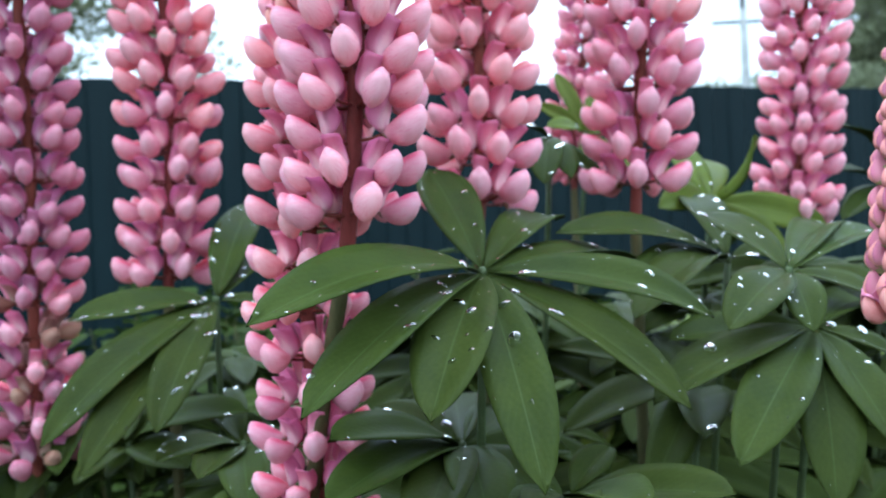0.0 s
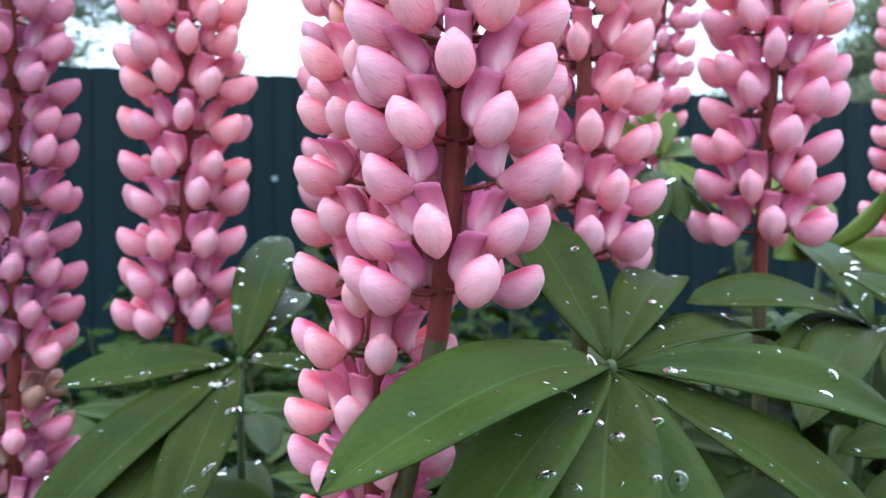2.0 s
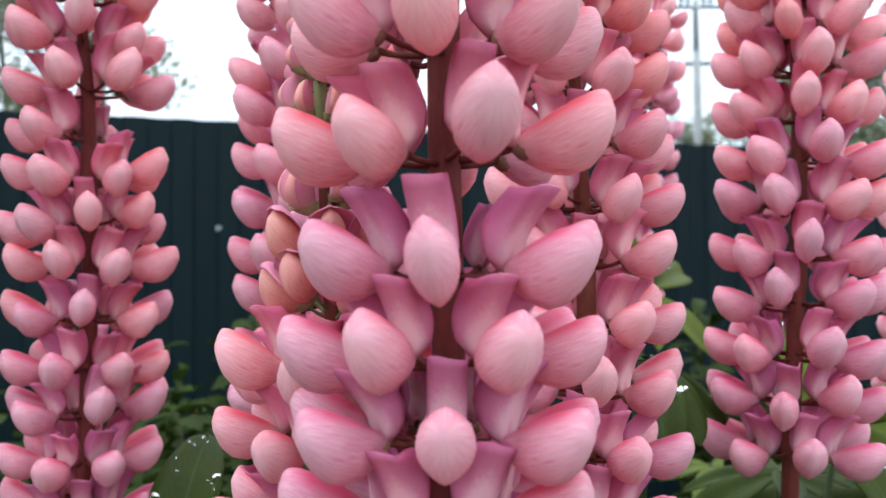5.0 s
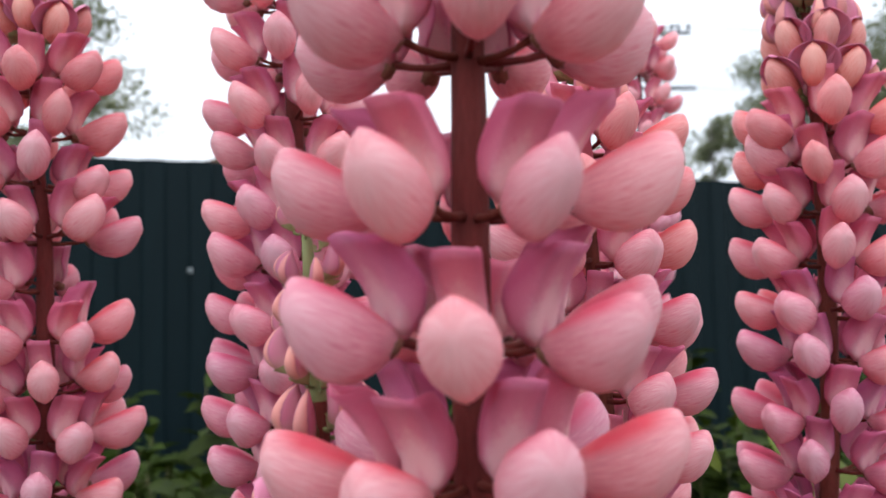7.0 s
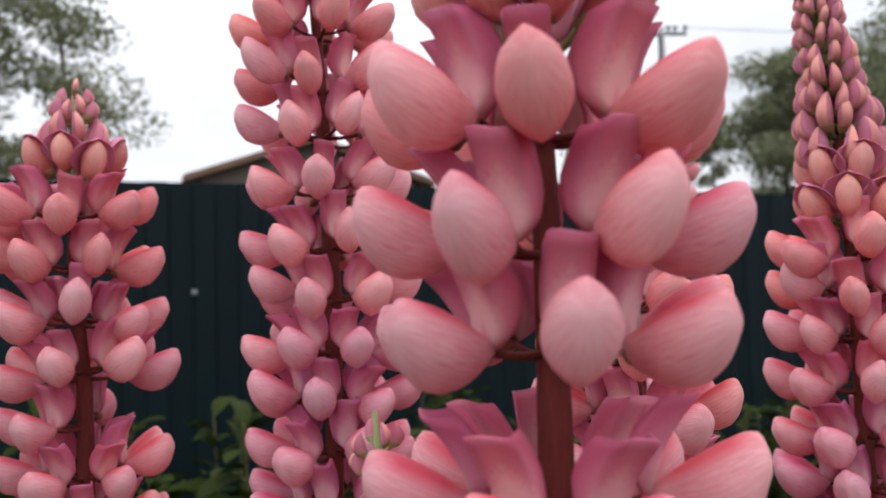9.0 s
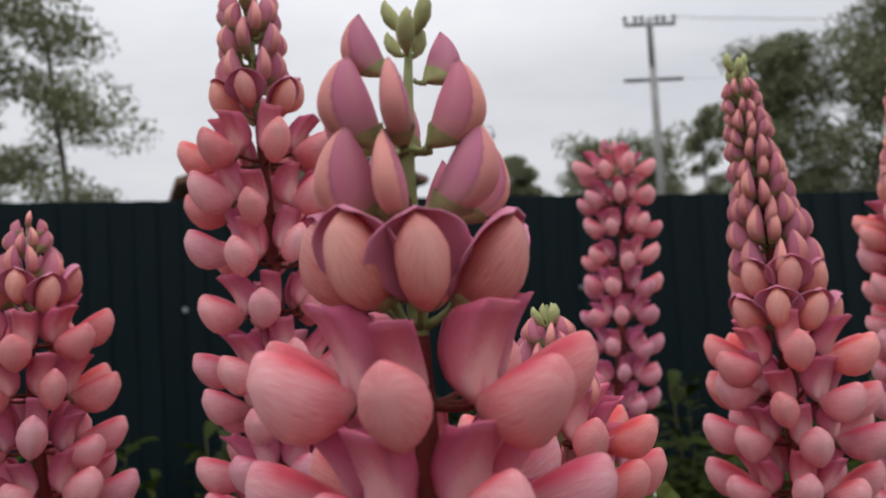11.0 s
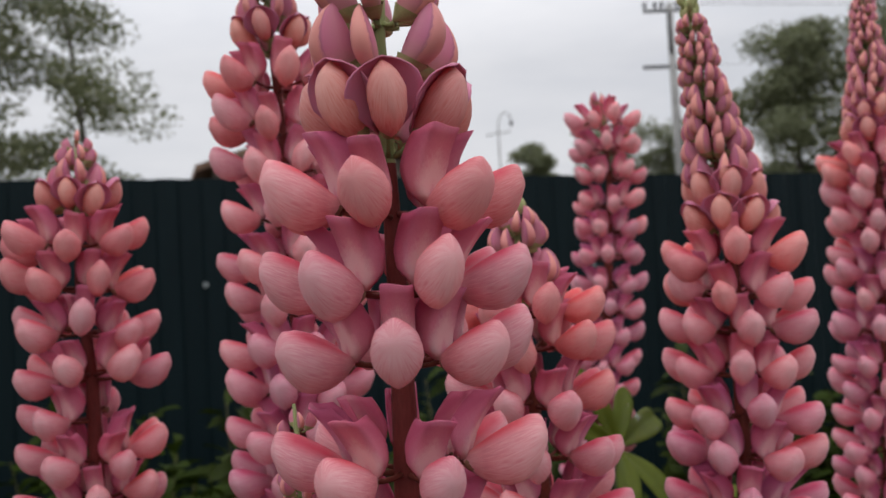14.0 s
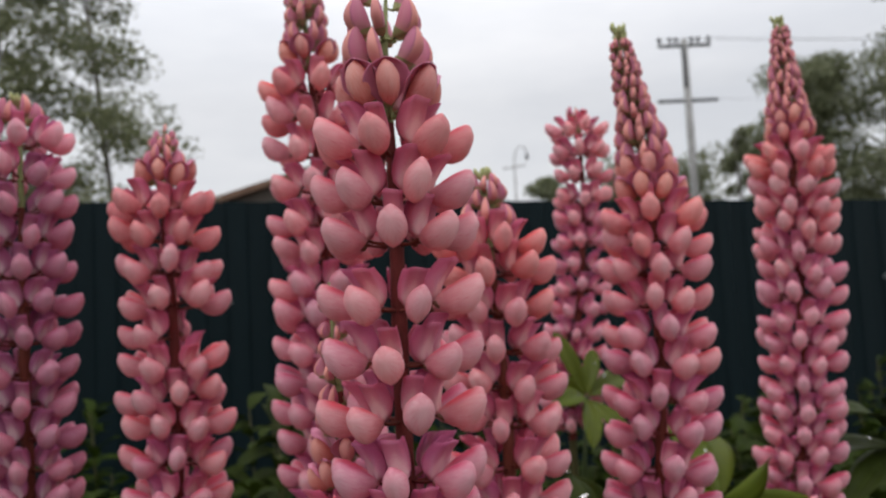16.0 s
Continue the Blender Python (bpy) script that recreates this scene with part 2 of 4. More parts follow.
def leaf_material(name, lo, hi, rib, rough=0.42, spec=0.26, through_share=0.22):
    """Leaflet: waxy green with a paler midrib and faint side veins (UV: x along, y across)."""
    m, nt, bsdf = material(name, rough)
    uv = nt.nodes.new("ShaderNodeUVMap")
    sep = nt.nodes.new("ShaderNodeSeparateXYZ")
    nt.links.new(uv.outputs["UV"], sep.inputs["Vector"])
    across = math_node(nt, "ABSOLUTE", math_node(nt, "SUBTRACT", sep.outputs["Y"], 0.5))
    vein = nt.nodes.new("ShaderNodeTexWave")
    vein.inputs["Scale"].default_value = 5.5
    vein.inputs["Distortion"].default_value = 1.5
    comb = nt.nodes.new("ShaderNodeCombineXYZ")
    nt.links.new(math_node(nt, "SUBTRACT", sep.outputs["X"], math_node(nt, "MULTIPLY", across, 0.5)), comb.inputs["X"])
    nt.links.new(comb.outputs["Vector"], vein.inputs["Vector"])
    patch = noise_tex(nt, 45.0, 5.0)
    fine = noise_tex(nt, 700.0, 3.0)
    base = ramp(nt, math_node(nt, "ADD", math_node(nt, "MULTIPLY", patch, 0.7), math_node(nt, "MULTIPLY", fine, 0.3)), [(0.3, lo), (0.7, hi)])
    line = ramp(nt, across, [(0.0, (1, 1, 1)), (0.022, (0, 0, 0))])
    base = mix_colour(nt, math_node(nt, "MULTIPLY", line, 0.3), base, rib)
    base = mix_colour(nt, math_node(nt, "MULTIPLY", vein.outputs["Fac"], 0.03), base, rib)
    base = varied(nt, base, 0.25)
    nt.links.new(base, bsdf.inputs["Base Color"])
    rg = ramp(nt, patch, [(0.3, (rough - 0.08,) * 3), (0.7, (rough + 0.12,) * 3)])
    nt.links.new(rg, bsdf.inputs["Roughness"])
    bsdf.inputs["Specular IOR Level"].default_value = spec
    h = math_node(nt, "ADD", math_node(nt, "MULTIPLY", vein.outputs["Fac"], 0.12), math_node(nt, "MULTIPLY", fine, 0.5))
    bump(nt, bsdf, h, 0.25, 0.0005)
    thin(m, nt, bsdf, base, through_share)
    return m


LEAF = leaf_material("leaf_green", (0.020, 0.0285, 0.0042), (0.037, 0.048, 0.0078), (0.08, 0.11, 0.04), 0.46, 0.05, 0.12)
# lit copy of the leaf: light shining through is put into its base colour
LEAF_LIT = leaf_material("leaf_lit_yellow_green", (0.098, 0.127, 0.010), (0.148, 0.182, 0.017), (0.24, 0.29, 0.09), 0.45, 0.2, 0.5)
PETIOLE = speckled("petiole_green", (0.030, 0.045, 0.012), (0.060, 0.080, 0.024), 200.0, 0.55)
WEED = leaf_material("weed_leaf", (0.012, 0.020, 0.002), (0.030, 0.046, 0.004), (0.09, 0.13, 0.03), 0.65, 0.08)

WATER, w_nt, w_bsdf = material("water_drop", 0.02)
w_bsdf.inputs["Base Color"].default_value = (1, 1, 1, 1)
w_bsdf.inputs["Transmission Weight"].default_value = 1.0
w_bsdf.inputs["IOR"].default_value = 1.18

FENCE, f_nt, f_bsdf = material("painted_steel", 0.42)
f_big = noise_tex(f_nt, 2.0, 6.0, "Object", (1, 1, 0.3))
f_fine = noise_tex(f_nt, 60.0, 4.0, "Object", (1, 1, 0.15))
f_col = ramp(f_nt, math_node(f_nt, "ADD", math_node(f_nt, "MULTIPLY", f_big, 0.6), math_node(f_nt, "MULTIPLY", f_fine, 0.4)), [(0.3, (0.0028, 0.0080, 0.0098)), (0.7, (0.005, 0.0130, 0.0155))])
f_nt.links.new(f_col, f_bsdf.inputs["Base Color"])
f_rough = ramp(f_nt, f_big, [(0.3, (0.42,) * 3), (0.7, (0.58,) * 3)])
f_nt.links.new(f_rough, f_bsdf.inputs["Roughness"])
f_bsdf.inputs["Specular IOR Level"].default_value = 0.12
bump(f_nt, f_bsdf, f_fine, 0.08, 0.002)
SCREW = speckled("screw_pale", (0.16, 0.18, 0.18), (0.26, 0.28, 0.28), 100.0, 0.4)
SOIL = speckled("garden_soil", (0.018, 0.015, 0.008), (0.048, 0.040, 0.024), 9.0, 0.9, 0.8, 0.02)
BARK = speckled("bark", (0.07, 0.06, 0.05), (0.20, 0.18, 0.16), 6.0, 0.85, 0.5, 0.02, (1, 1, 0.2))
CONCRETE = speckled("concrete_pole", (0.24, 0.235, 0.225), (0.36, 0.35, 0.335), 5.0, 0.85, 0.3, 0.01)
STEEL = speckled("dark_steel", (0.03, 0.03, 0.032), (0.06, 0.06, 0.062), 12.0, 0.6)
ROOF = speckled("roof_brown", (0.12, 0.065, 0.045), (0.20, 0.115, 0.08), 3.0, 0.8)
WALL = speckled("house_wall", (0.16, 0.13, 0.11), (0.22, 0.19, 0.16), 2.0, 0.85)


def crown_material(name, lo, hi):
    m, nt, bsdf = material(name, 0.65)
    geo = nt.nodes.new("ShaderNodeNewGeometry")
    c = ramp(nt, geo.outputs["Random Per Island"], [(0.0, lo), (1.0, hi)])
    nt.links.new(c, bsdf.inputs["Base Color"])
    thin(m, nt, bsdf, c, 0.3)
    return m


CROWN_NEAR = crown_material("crown_near", (0.11, 0.124, 0.056), (0.21, 0.222, 0.112))
CROWN_FAR = crown_material("crown_far", (0.125, 0.14, 0.07), (0.195, 0.21, 0.11))

# ---- building blocks ----


def mesh_of(name, verts, faces, mats, uvs=None, smooth=True, slots=None):
    me = bpy.data.meshes.new(name)
    me.from_pydata([tuple(v) for v in verts], [], faces)
    for m in mats:
        me.materials.append(m)
    if smooth:
        me.polygons.foreach_set("use_smooth", [True] * len(me.polygons))
    if slots is not None:
        me.polygons.foreach_set("material_index", slots)
    if uvs is not None:
        layer = me.uv_layers.new(name="UVMap")
        flat = []
        for f in faces:
            for i in f:
                flat.extend(uvs[i])
        layer.data.foreach_set("uv", flat)
    me.update()
    return me


def thing(name, place, label, category, group="", kind=""):
    ob = new(name)
    ob.location = place
    ob.empty_display_size = 0.02
    return tagged(ob, label, category, group, kind)


def child(name, me, parent, m=None, label=""):
    ob = new(name, me)
    ob.parent = parent
    if m is not None:
        ob.matrix_local = m
    return tagged(ob, label)


def grid_faces(nu, nv, start=0, closed=False):
    out = []
    for i in range(nu - 1):
        for j in range(nv if closed else nv - 1):
            k = (j + 1) % nv
            out.append((start + i * nv + j, start + (i + 1) * nv + j, start + (i + 1) * nv + k, start + i * nv + k))
    return out


def tube(points, radii, sides=8):
    """Verts and faces of a tapered tube along points."""
    pts = [Vector(p) for p in points]
    verts, n = [], len(pts)
    up = Vector((0.31, 0.95, 0.05)).normalized()
    for i, p in enumerate(pts):
        d = (pts[min(i + 1, n - 1)] - pts[max(i - 1, 0)]).normalized()
        a = d.cross(up)
        a = a.normalized() if a.length > 1e-4 else Vector((1, 0, 0))
        b = d.cross(a)
        for k in range(sides):
            t = 2 * math.pi * k / sides
            verts.append(p + (a * math.cos(t) + b * math.sin(t)) * radii[i])
    faces = grid_faces(n, sides, 0, True)
    faces.append(tuple(range(sides)))
    faces.append(tuple(reversed(range((n - 1) * sides, n * sides))))
    return verts, faces


def merged(pieces):
    verts, faces = [], []
    for v, f in pieces:
        o = len(verts)
        verts.extend(v)
        faces.extend(tuple(i + o for i in q) for q in f)
    return verts, faces


def soft(u, xs, ys):
    """Smoothed interpolation through the given stops."""
    return sum(float(np.interp(min(max(u + d, xs[0]), xs[-1]), xs, ys)) * w for d, w in ((-0.03, 0.25), (0, 0.5), (0.03, 0.25)))


# ---- the lupin flower, in millimetres from its joint on the stem: x outwards, z up ----
MM = 0.001
FOOT = 9.6
LONG = 16.2  # a wing petal from its foot to its front
TALL = 1.27  # banner against its stalk


def wing_section(u, plump, crook, slim=1.0, curl=0.0):
    """Middle height, half height, half width and sideways bend of the pair of wings: rising to a blunt front with its point on top."""
    top = soft(u, (0, 0.15, 0.35, 0.6, 0.8, 0.91, 0.97, 1), (1.1, 3.1, 5.4, 7.8, 9.0, 8.9, 7.7, 5.1))
    bot = soft(u, (0, 0.15, 0.35, 0.55, 0.75, 0.9, 0.97, 1), (-1.1, -3.1, -4.5, -4.8, -3.7, -1.1, 1.6, 4.0))
    wid = soft(u, (0, 0.15, 0.35, 0.55, 0.75, 0.9, 0.97, 1), (0.9, 2.3, 3.6, 4.3, 4.2, 3.05, 1.8, 0.4)) * plump
    return (top + bot) / 2 * slim + curl * u * u, (top - bot) / 2 * slim, wid, crook * u * u


def flank(s, u):
    """How far out the flank lies at the height s (1 the upper seam, -1 the keel): shouldered behind, sharp at the front."""
    if s > 0:
        q = min(1.0, max(0.0, (u - 0.45) / 0.45))
        return max(0.0, 1 - s ** (2.9 - 1.1 * q)) ** (0.55 + 0.27 * q)
    return max(0.0, 1 - abs(s) ** 1.85) ** 0.72


def wings_mesh(name, mat, plump=1.0, crook=0.0, foot=FOOT, slim=1.0, curl=0.0, nu=17, nv=20):
    verts, uvs = [], []
    for i in range(nu):
        u = 1 - (1 - i / (nu - 1)) ** 1.7
        mid, h, wid, side = wing_section(u, plump, crook, slim, curl)
        for k in range(nv):
            a = 2 * math.pi * k / nv
            s = math.cos(a)
            y = flank(s, u) * (1 if math.sin(a) >= 0 else -1)
            dent = (0.16 * math.sin(6 * u + 2 * s + 3 * crook) - 0.28 * math.exp(-((s - 0.62) / 0.16) ** 2) * math.sin(math.pi * u)) * abs(y)
            seam = -0.45 * math.sin(math.pi * min(1.0, u * 1.1)) * max(0.0, s - 0.93) / 0.07
            verts.append(((foot + LONG * u) * MM, (wid * y + side + math.copysign(dent, y)) * MM, (2.0 + mid + h * s + seam) * MM))
            uvs.append((u, 0.5 + 0.5 * s))
    faces = grid_faces(nu, nv, 0, True)
    faces.append(tuple(range(nv)))
    faces.append(tuple(reversed(range((nu - 1) * nv, nu * nv))))
    return mesh_of(name, verts, faces, [mat], uvs)


def shell(rows, thick):
    """A thin closed sheet from rows of (point, normal)."""
    nu, nv = len(rows), len(rows[0])
    front = [Vector(p) + Vector(n) * thick / 2 for r in rows for p, n in r]
    back = [Vector(p) - Vector(n) * thick / 2 for r in rows for p, n in r]
    o = nu * nv
    faces = grid_faces(nu, nv)
    faces += [tuple(reversed([i + o for i in f])) for f in grid_faces(nu, nv)]
    rim = [j for j in range(nv)] + [i * nv + nv - 1 for i in range(1, nu)] + [(nu - 1) * nv + j for j in reversed(range(nv - 1))] + [i * nv for i in reversed(range(1, nu - 1))]
    for a, b in zip(rim, rim[1:] + rim[:1]):
        faces.append((a, b, b + o, a + o))
    return front + back, faces


def sheet_normals(grid):
    nu, nv = len(grid), len(grid[0])
    out = []
    for i in range(nu):
        row = []
        for j in range(nv):
            du = Vector(grid[min(i + 1, nu - 1)][j]) - Vector(grid[max(i - 1, 0)][j])
            dv = Vector(grid[i][min(j + 1, nv - 1)]) - Vector(grid[i][max(j - 1, 0)])
            n = du.cross(dv)
            row.append((grid[i][j], n.normalized() if n.length > 1e-12 else Vector((0, 0, 1))))
        out.append(row)
    return out


def banner_mesh(name, mat, lean=4.6, height=11.6, fold=82.0, width=1.0, foot=FOOT, nu=9, nv=13):
    """The upright petal: a narrow flat face, its two broad sides folded back towards the stem."""
    grid, uvs = [], []
    for i in range(nu):
        v = i / (nu - 1)
        hw = soft(v, (0, 0.2, 0.55, 0.85, 1), (1.6, 5.2, 7.6, 7.6, 7.0)) * width
        flat = min(2.5, hw * 0.52)
        b = radians(fold)
        row = []
        for j in range(nv):
            s = 2 * j / (nv - 1) - 1
            a = abs(s) * hw
            over = max(0.0, a - flat)
            y = min(a, flat) + over * math.cos(b)
            x = 0.3 + lean * v - 1.0 * math.sin(math.pi * v) - over * math.sin(b)
            z = height * v - 0.085 * over ** 1.5 - 0.35 * (1 - abs(s)) * v ** 5 + 0.3 * math.sin(5.2 * s + 9 * width) * v ** 3
            row.append(((foot + x * TALL) * MM, math.copysign(y, s) * TALL * MM, (2.2 + z * TALL) * MM))
            uvs.append((j / (nv - 1), v))
        grid.append(row)
    verts, faces = shell(sheet_normals(grid), 0.32 * MM)
    return mesh_of(name, verts, faces, [mat], uvs + uvs)


def hood_mesh(name, mat, back=0.0, plump=1.0, foot=FOOT, slim=1.0, curl=0.0, nu=13, nv=17):
    """The banner of a young flower, still folded over the wings, its free margins standing off them on both sides."""
    grid, uvs = [], []
    for i in range(nu):
        u = 0.03 + 0.97 * i / (nu - 1)
        q = min(u, 0.96)
        mid, h, wid, _ = wing_section(q, plump, 0.0, slim, curl)
        edge = soft(u, (0, 0.25, 0.6, 0.85, 1), (-0.40, 0.0, 0.22, 0.40, 0.66)) + back
        wrap = math.acos(max(-0.8, min(0.92, edge)))
        flare = soft(u, (0, 0.2, 0.5, 0.8, 1), (0.1, 0.7, 1.9, 1.5, 0.3))
        row = []
        for j in range(nv):
            n = 2 * j / (nv - 1) - 1
            s = math.cos(n * wrap)
            y = wid * flank(s, q) + 0.3 * min(1.0, abs(n) * 3) + 2.6 * flare * max(0.0, abs(n) - 0.45) ** 1.5 / 0.41
            z = mid + h * s + 0.45 + 0.5 * flare * max(0.0, abs(n) - 0.4)
            row.append(((foot - 0.3 + (LONG + 0.7) * u) * MM, math.copysign(y, n) * MM, (2.0 + z) * MM))
            uvs.append((j / (nv - 1), 0.35 + 0.65 * u))
        grid.append(row)
    verts, faces = shell(sheet_normals(grid), 0.32 * MM)
    return mesh_of(name, verts, faces, [mat], uvs + uvs)


def bud_profile(u, curl):
    """Inner edge, depth and height of a bud's section, in millimetres."""
    q = max(0.03, math.sin(math.pi * min(1.0, u) ** 0.80)) ** 0.66 if u < 0.999 else 0.03
    return 2.6 - 0.9 * math.sin(math.pi * u) + (5.2 - curl) * u, 9.2 * q, 0.6 + 15.0 * u


def bud_mesh(name, slim, curl, nu=15, nv=16):
    """A closed upright bud: a folded crescent with a sharp tip, bulging outwards."""
    verts, uvs = [], []
    for i in range(nu):
        u = i / (nu - 1)
        inner, depth, z = bud_profile(u, curl)
        for k in range(nv):
            a = 2 * math.pi * k / nv
            f = 0.5 + 0.5 * math.cos(a)
            y = 3.35 * slim * (depth / 9.6) * math.sin(a) * (0.45 + 0.62 * f ** 0.8)
            ridge = 0.25 * math.sin(math.pi * u) * (1 if 0.68 < f < 0.85 else 0)
            verts.append(((inner + depth * f) * MM, (y - math.copysign(ridge, y)) * MM, (z + 0.9 * f * (1 - u)) * MM))
            uvs.append((u, 1 - f))
    faces = [tuple(reversed(f)) for f in grid_faces(nu, nv, 0, True)]
    faces.append(tuple(range(nv)))
    faces.append(tuple(reversed(range((nu - 1) * nv, nu * nv))))
    return mesh_of(name, verts, faces, [BUD], uvs)


def bud_calyx_mesh(name):
    """The short stalk of a bud and the pale green cup round its foot."""
    stalk = tube([(0, 0, 0), (1.0 * MM, 0, -0.2 * MM), (2.0 * MM, 0, 0.0), (3.0 * MM, 0, 0.7 * MM)], [0.75 * MM, 0.6 * MM, 0.65 * MM, 1.0 * MM], 6)
    cup_v, n = [], 14
    rows = (0.0, 0.03, 0.07, 0.12, 0.18, 0.235)
    for r in rows:
        for k in range(n):
            a = 2 * math.pi * k / n
            f = 0.5 + 0.5 * math.cos(a)
            u = r * (1.35 - 0.75 * f)
            inner, depth, z = bud_profile(u, 2.4)
            grow = 0.30 + 0.12 * (r / 0.235) ** 2
            y = 3.35 * (depth / 9.6) * math.sin(a) * (0.45 + 0.62 * f ** 0.8)
            cup_v.append(Vector(((inner - grow + (depth + 2 * grow) * f) * MM, (y + math.copysign(grow, y) * (1 if abs(y) > 0.01 else 0)) * MM, (z + 0.9 * f * (1 - u) - 0.3) * MM)))
    cup_f = [tuple(reversed(f)) for f in grid_faces(len(rows), n, 0, True)]
    v, f = merged([stalk, (cup_v, cup_f)])
    return mesh_of(name, v, f, [STEM_GREEN, CALYX_GREEN], None, True, [0] * len(stalk[1]) + [1] * len(cup_f))


def calyx_mesh(name, mats, size=1.0, foot=FOOT):
    """The short flower stalk and the two-lipped cup that holds the petals."""
    stalk = tube([(0, 0, 0), (foot * 0.33 * MM, 0, 0.2 * MM), (foot * 0.66 * MM, 0, 0.8 * MM), (foot * MM, 0, 2.0 * MM)], [0.75 * MM, 0.6 * MM, 0.55 * MM, 0.7 * MM], 6)
    cup_v, cup_f = [], []
    rows = ((0.0, 0.7, 0.0), (0.9, 1.5, 0.0), (2.2, 1.8, 0.0), (3.6, 1.75, 0.3), (5.0, 1.1, 0.9))
    n = 10
    for x, r, lip in rows:
        for k in range(n):
            a = 2 * math.pi * k / n
            zz = math.sin(a)
            cup_v.append(Vector(((foot + (x * (1 + 0.25 * abs(zz)) - lip) * size - 0.4) * MM, math.cos(a) * r * size * MM, (2.0 - 0.45 * x * 0.4 + zz * r * size * (1.0 if zz > 0 else 1.25)) * MM)))
    cup_f = grid_faces(len(rows), n, 0, True)
    v, f = merged([stalk, (cup_v, cup_f)])
    slots = [0] * len(stalk[1]) + [1] * len(cup_f)
    return mesh_of(name, v, f, mats, None, True, slots)


WINGS, BANNERS = {}, {}
for tone in ("pink", "salmon", "rose", "faded", "dry"):
    WINGS[tone] = [wings_mesh("wings_" + tone, WING[tone], p, c) for p, c in ((1.0, 0.5), (1.12, -0.6), (0.9, 0.1), (1.04, 1.0))]
    BANNERS[tone] = [banner_mesh("banner_" + tone, BANNER[tone], l, h, f, w) for l, h, f, w in ((4.0, 11.4, 93, 1.0), (4.9, 10.6, 98, 0.94), (3.2, 12.0, 88, 1.04), (5.6, 11.0, 80, 0.9))]
HALF_BANNERS = [hood_mesh("hood", BANNER["young"], k, 1.0, 6.4, 1.0, 0.6) for k in (-0.06, 0.08)]
HALF_WINGS = wings_mesh("half_wings", WING["young"], 1.0, 0.0, 6.4, 1.0, 0.6)
BUDS = [bud_mesh("bud", 1.0, 2.0), bud_mesh("bud_curled", 0.92, 3.2)]
CALYCES = {"open": calyx_mesh("calyx", [STEM, CALYX]), "half": calyx_mesh("calyx_half", [STEM_GREEN, CALYX_GREEN], 1.3, 6.4), "bud": bud_calyx_mesh("calyx_bud")}

tip_v, tip_f = tube([(0, 0, 0), (1.5 * MM, 0, 0.6 * MM), (2.6 * MM, 0, 1.8 * MM), (3.8 * MM, 0, 4.2 * MM), (4.6 * MM, 0, 6.8 * MM), (4.7 * MM, 0, 8.6 * MM), (4.4 * MM, 0, 9.8 * MM)], [0.6 * MM, 0.8 * MM, 1.7 * MM, 2.3 * MM, 1.9 * MM, 1.0 * MM, 0.2 * MM], 9)
TIP_BUD = mesh_of("tip_bud", tip_v, tip_f, [CALYX_GREEN])


def axis_at(axis, z):
    zs = [p[2] for p in axis]
    return Vector((float(np.interp(z, zs, [p[0] for p in axis])), float(np.interp(z, zs, [p[1] for p in axis])), z))


def flower(spike, origin, z, axis, azim, pitch, size, tone, rng, state="open", r=0.0024):
    at = axis_at(axis, z)
    a = radians(azim)
    at = at + Vector((math.cos(a) * r, math.sin(a) * r, 0)) - origin
    m = Matrix.LocRotScale(at, Euler((radians(rng.uniform(-10, 10)), radians(-pitch), a), "XYZ"), (size, size, size))
    if state == "tip":
        return child("bud", TIP_BUD, spike, m, "small closed green bud")
    if state == "bud":
        ob = child("bud", rng.choice(BUDS), spike, m, "closed mauve bud")
        child("calyx", CALYCES["bud"], ob, None, "pale green stalk and cup")
        return ob
    ob = child("flower", rng.choice(WINGS[tone]) if state == "open" else HALF_WINGS, spike, m)
    if state == "open":
        child("banner", rng.choice(BANNERS[tone]), ob, None, "upright mauve petal with a pale heart")
        child("calyx", CALYCES["open"], ob, None, "reddish flower stalk and cup")
    else:
        child("banner", rng.choice(HALF_BANNERS), ob, None, "mauve petal just lifting off the wings")
        child("calyx", CALYCES["half"], ob, None, "pale green flower stalk and cup")
    return ob


def stem_mesh(axis, base, red_from, r_low=0.0029, r_high=0.0012):
    o = Vector(base)
    pts = [o] + [o.lerp(Vector(axis[0]), t) + Vector((0.012 * math.sin(3 * t), 0.01 * math.sin(2.5 * t), 0)) * (1 - t) * t * 2 for t in (0.25, 0.5, 0.75)]
    z0, z1 = axis[0][2], axis[-1][2]
    n = 14
    pts += [axis_at(axis, z0 + (z1 - z0) * k / n) for k in range(n + 1)]
    radii = [float(np.interp(z1 - p.z, (0, 0.006, 0.02, 0.05, 0.12), (0.0004, r_high * 0.7, r_high, r_high * 1.35, r_low))) for p in pts]
    v, f = tube([p - o for p in pts], radii, 12)
    slots = []
    for q in f:
        zz = sum(v[i].z for i in q) / len(q) + o.z
        # green near the tip; below red_from the colour with shade painted in
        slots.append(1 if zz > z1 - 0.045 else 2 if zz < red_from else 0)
    return mesh_of("stem", v, f, [STEM, STEM_GREEN, STEM_LOW_SHADED], None, True, slots)


